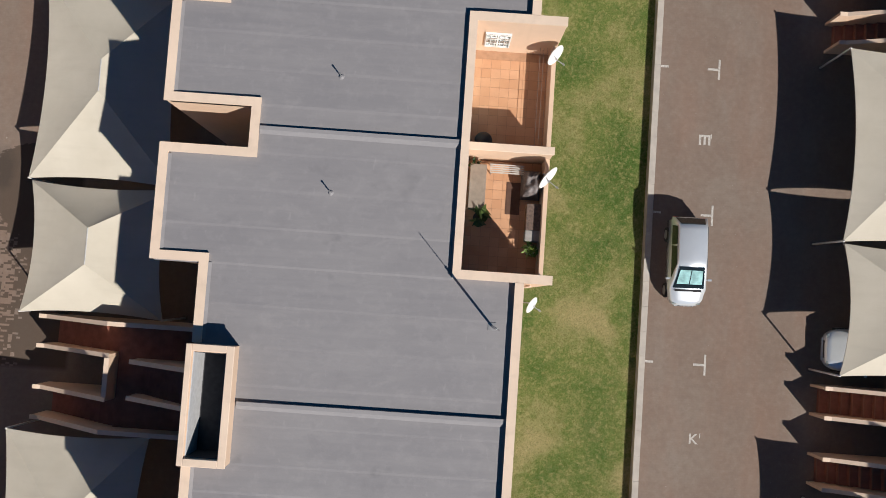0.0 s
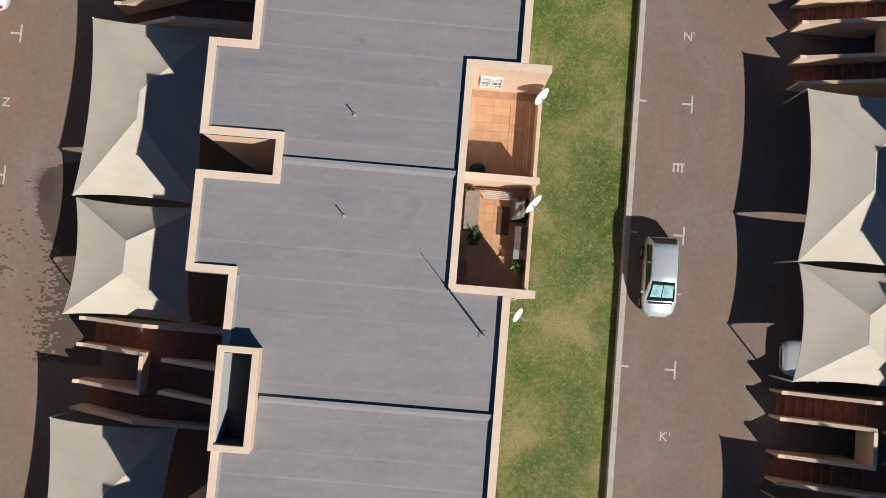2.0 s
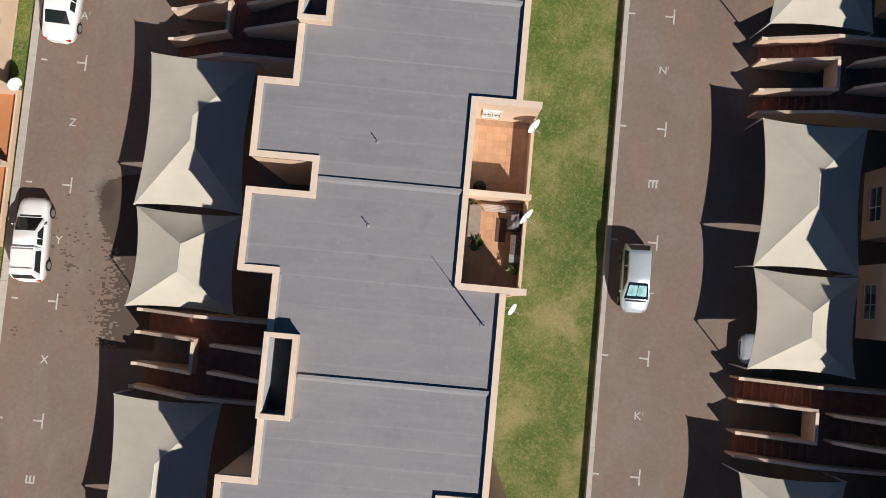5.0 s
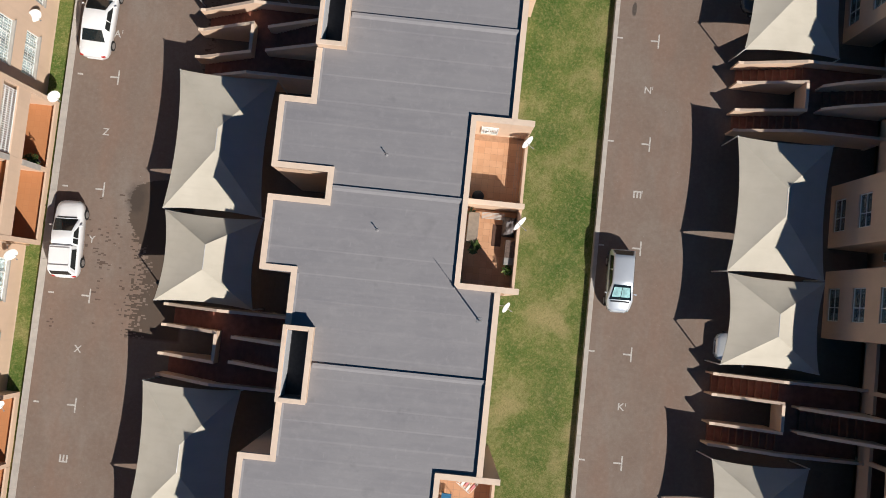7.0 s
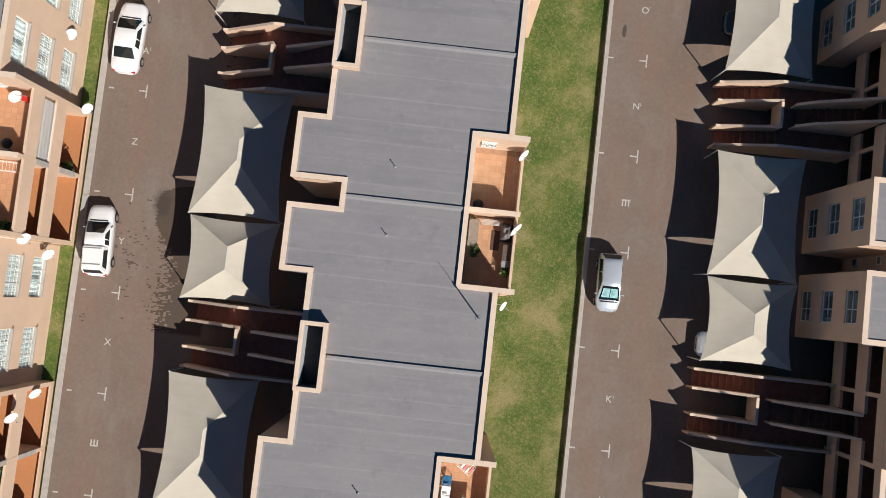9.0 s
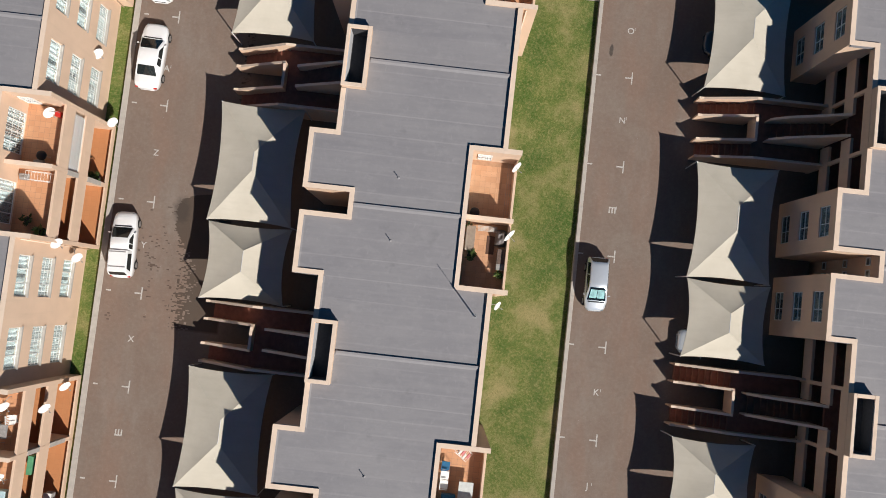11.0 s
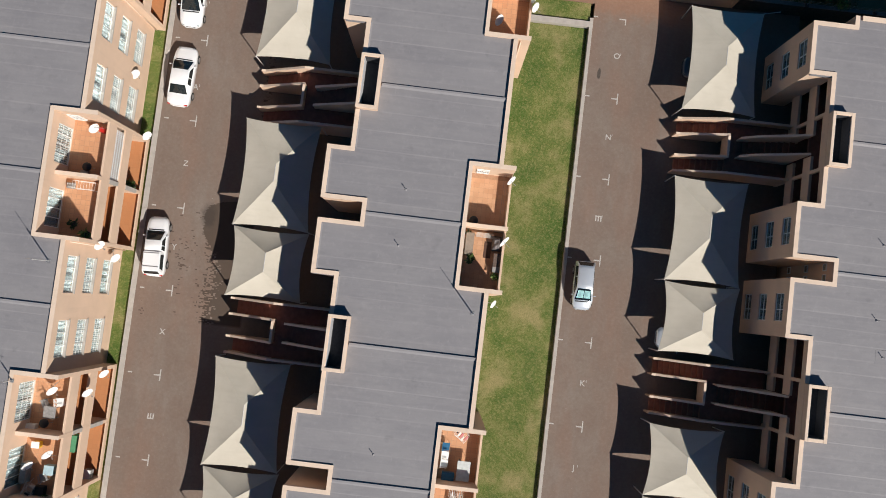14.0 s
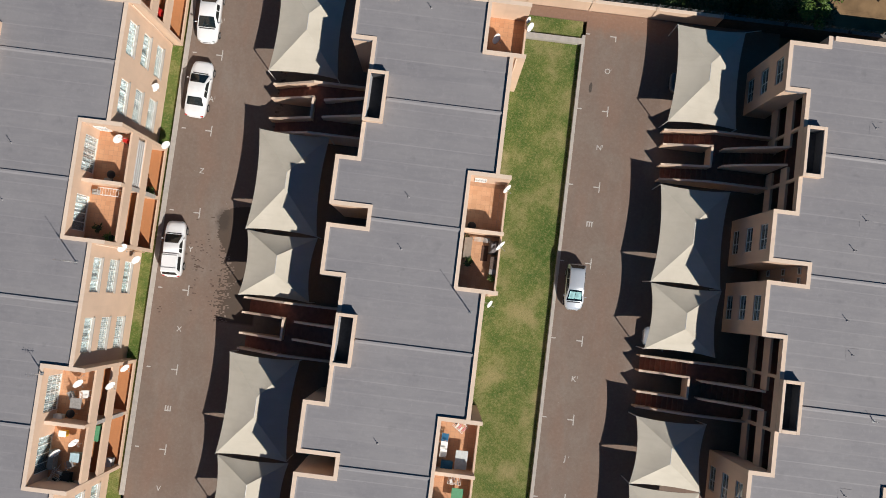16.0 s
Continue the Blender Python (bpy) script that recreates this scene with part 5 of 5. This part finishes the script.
# ---- balcony things, western block ----
ZW = 5.96
kettle_grill(pose(-24.40, 10.75, ZW), "black kettle grill on a tiled balcony")
crate(pose(-24.65, 10.32, ZW, 0, 0, 15), 0.5, 0.4, 0.35, GREYP, SLAT, "low grey plastic box beside a black grill")
crate(pose(-23.75, 13.3, ZW), 0.25, 0.3, 0.75, REDP, REDP, "small red cabinet behind a satellite dish", "red_cabinet", "cabinet")
chair(pose(-23.75, 23.6, 3.2, 0, 0, 40), REDP, "red plastic chair on a lower balcony")
airer(pose(-24.35, 9.5, ZW), 1.5, 0.5, 0.8, "white clothes airer against the divider")
heap(pose(-25.50, 9.45, ZW), 0.55, 0.4, 0.4, GREYP, 9, "grey cloth bundle beside a clothes airer", "cloth_bundle", "cloth")
potted_plant(-23.85, 6.3, ZW, 0.38, 0.9, BLACK, LEAF, 0.16, 50, "spiky green plant in a black pot")
potted_plant(-24.90, 6.9, ZW, 0.35, 0.5, BLACK, DARKLEAF, 0.16, 30, "dark plant in a black pot")
table(pose(-24.40, -5.4, ZW), 0.8, 0.8, 0.72, GREYP, "square grey table on a balcony")
kettle_grill(pose(-24.70, -6.15, ZW), "black kettle grill on a tiled balcony")
chair(pose(-23.90, -4.7, ZW, 0, 0, 100), WHITE, "white plastic chair beside a table")
crate(pose(-25.60, -6.5, ZW), 0.6, 0.35, 0.5, WHITE, WHITE, "white box against the balcony door")
crate(pose(-25.10, -7.6, ZW), 0.5, 0.4, 0.5, YELLOWP, WHITE, "yellow toy box on a balcony")
airer(pose(-25.00, -10.4, ZW, 0, 0, 70), 1.0, 0.6, 0.9, "white clothes airer on a balcony", (BLACK, GREYP))
crate(pose(-24.00, -9.1, ZW), 0.6, 0.6, 0.55, plain("pale_blue", (0.35, 0.50, 0.55), 0.6), plain("pale_blue_lid", (0.40, 0.55, 0.60), 0.6), "pale blue tub on a balcony")
crate(pose(-24.5, -10.5, ZW), 0.7, 0.6, 0.5, BLACK, BLACK, "black storage trunk in the balcony's shade")
chair(pose(-24.3, -9.6, ZW, 0, 0, 200), GREYP, "grey plastic chair beside a blue tub")
chair(pose(-24.9, -4.9, ZW, 0, 0, -60), GREYP, "grey plastic chair beside a square table")
crate(pose(-25.5, -9.4, ZW), 0.35, 1.3, 0.8, GREYP, plain("slate_lid", (0.16, 0.19, 0.21), 0.6), "tall slate-grey cabinet by the balcony door", "cabinet", "cabinet")
crate(pose(-23.7, -7.8, 3.21), 0.3, 1.1, 0.8, GREENP, GREENP, "tall green tub on a lower balcony")
potted_plant(-24.0, -10.9, ZW, 0.3, 0.8, TERRA, DARKLEAF, 0.14, 50, "dark bushy plant in a terracotta pot")
for y0, y1, z0, z1 in ((10.0, 13.9, 4.19, 5.67),):
    g = thing("lattice_screen", (-23.27, (y0 + y1) / 2, z0), "white lattice screen filling a balcony opening", "screen")
    w, h = y1 - y0 - 0.6, z1 - z0
    for i in range(29):
        y = -w / 2 + w * i / 28
        box_part("upright", g, WHITE, -0.015, 0.015, y - 0.02, y + 0.02, 0, h)
    for i in range(5):
        z = h * i / 4
        box_part("rail", g, WHITE, -0.02, 0.02, -w / 2, w / 2, z - 0.03, z + 0.03)
potted_plant(-23.55, 10.4, 0.45, 0.4, 1.1, BLACK, DARKLEAF, 0.16, 80, "bushy dark plant on a ground-floor patio")
crate(pose(-23.70, -10.5, 0.45), 0.5, 0.7, 0.6, GREYP, WHITE, "white-lidded box on a ground-floor patio")

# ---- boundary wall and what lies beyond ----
DARKWALL = plain("dark_wall_panel", (0.07, 0.058, 0.05), 0.9, vary=0.3, scale=3)
KERBDARK = plain("grey_wall_coping", (0.16, 0.15, 0.14), 0.9, vary=0.2)
w = thing("boundary_wall", (0, 29.35, 0), "peach plastered boundary wall with coping and wire posts", "wall", kind="structure")
for i in range(16):
    x = -36 + i * 5.0
    # beyond x = 16 the panels, piers and coping get darker colours
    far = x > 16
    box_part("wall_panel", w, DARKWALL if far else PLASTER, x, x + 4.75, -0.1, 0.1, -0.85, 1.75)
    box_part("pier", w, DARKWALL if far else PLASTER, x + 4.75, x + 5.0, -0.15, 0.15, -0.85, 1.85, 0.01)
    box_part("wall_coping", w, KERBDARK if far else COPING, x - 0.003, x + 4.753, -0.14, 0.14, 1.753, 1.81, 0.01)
    bm = bmesh.new()
    tube(bm, (x + 4.87, 0, 1.85), (x + 4.87, 0.12, 2.5), 0.015, 6)
    part("wire_post", bm, STEEL, w)
for z in (2.05, 2.2, 2.35):
    bm = bmesh.new()
    tube(bm, (-36, (z - 1.85) * 0.18, z), (44, (z - 1.85) * 0.18, z), 0.005, 4)
    part("wire", bm, STEEL, w)
for i, (x, y, h, r, lf) in enumerate(((25.2, 31.5, 6.3, 2.0, LEAF), (34.5, 33.0, 5.0, 2.0, DARKLEAF), (21.5, 33.4, 5.5, 2.4, DARKLEAF), (16.0, 34.2, 5.0, 2.2, DARKLEAF), (38.5, 33.6, 5.5, 2.4, LEAF))):
    tree(x, y, h, r, lf, 4000, 11 + i, "leafy green tree beyond the boundary wall")
# assumed leaf mass for the dark strip; its shade is in the leaf colour
bm = bmesh.new()
rnd = random.Random(5)
for i in range(110):
    leaf_cloud(bm, rnd, (rnd.uniform(10, 28), rnd.uniform(30.1, 32.2), rnd.uniform(-0.5, 0.7)), 0.7, 60, 0.12, 0.7)
tagged(part("hedge", bm, DARKLEAF), "assumed hedge along the boundary wall, leaves coloured dark for shade", "hedge", kind="stuff")


# ---- grass ----
def grass(x0, x1, y0, y1, z, count, seed, label):
    g = np.random.default_rng(seed)
    x = g.uniform(x0, x1, count)
    y = g.uniform(y0, y1, count)
    a = g.uniform(0, 2 * np.pi, count)
    l = g.uniform(0.05, 0.13, count)
    w = g.uniform(0.010, 0.024, count)
    hgt = g.uniform(0.015, 0.05, count)
    co = np.zeros((count, 3, 3))
    co[:, 0] = np.stack([x - np.sin(a) * w, y + np.cos(a) * w, np.full(count, z)], 1)
    co[:, 1] = np.stack([x + np.sin(a) * w, y - np.cos(a) * w, np.full(count, z)], 1)
    co[:, 2] = np.stack([x + np.cos(a) * l, y + np.sin(a) * l, z + hgt], 1)
    me = bpy.data.meshes.new("grass")
    me.from_pydata(co.reshape(-1, 3).tolist(), [], [(3 * i, 3 * i + 1, 3 * i + 2) for i in range(count)])
    me.materials.append(GRASS)
    return tagged(new("grass", me), label, "grass", kind="stuff")


grass(2.75, 8.45, -13, 26.4, -0.37, 170000, 1, "short mown grass with dry blades")
grass(-23.9, -22.95, -13, 28.8, -0.28, 16000, 2, "short green grass along the block")
grass(3.7, 8.45, 27.0, 28.3, -0.15, 6000, 3, "short green grass behind the low wall")

apartment_block(0.0, 0.0, JC, "balcony", "peach plastered apartment block with grey membrane roof beside the lawn", west=False, east=True, tiles=(11.8, 7.7), skew=0.11)
apartment_block(30.36, -0.45, JR, "balcony", "peach plastered apartment block with shaded facade and grey roof", west=True, east=False)
apartment_block(-26.77, 0.45, JL, "balcony", "peach apartment block with sunlit barred windows and many satellite dishes", west=False, east=True)
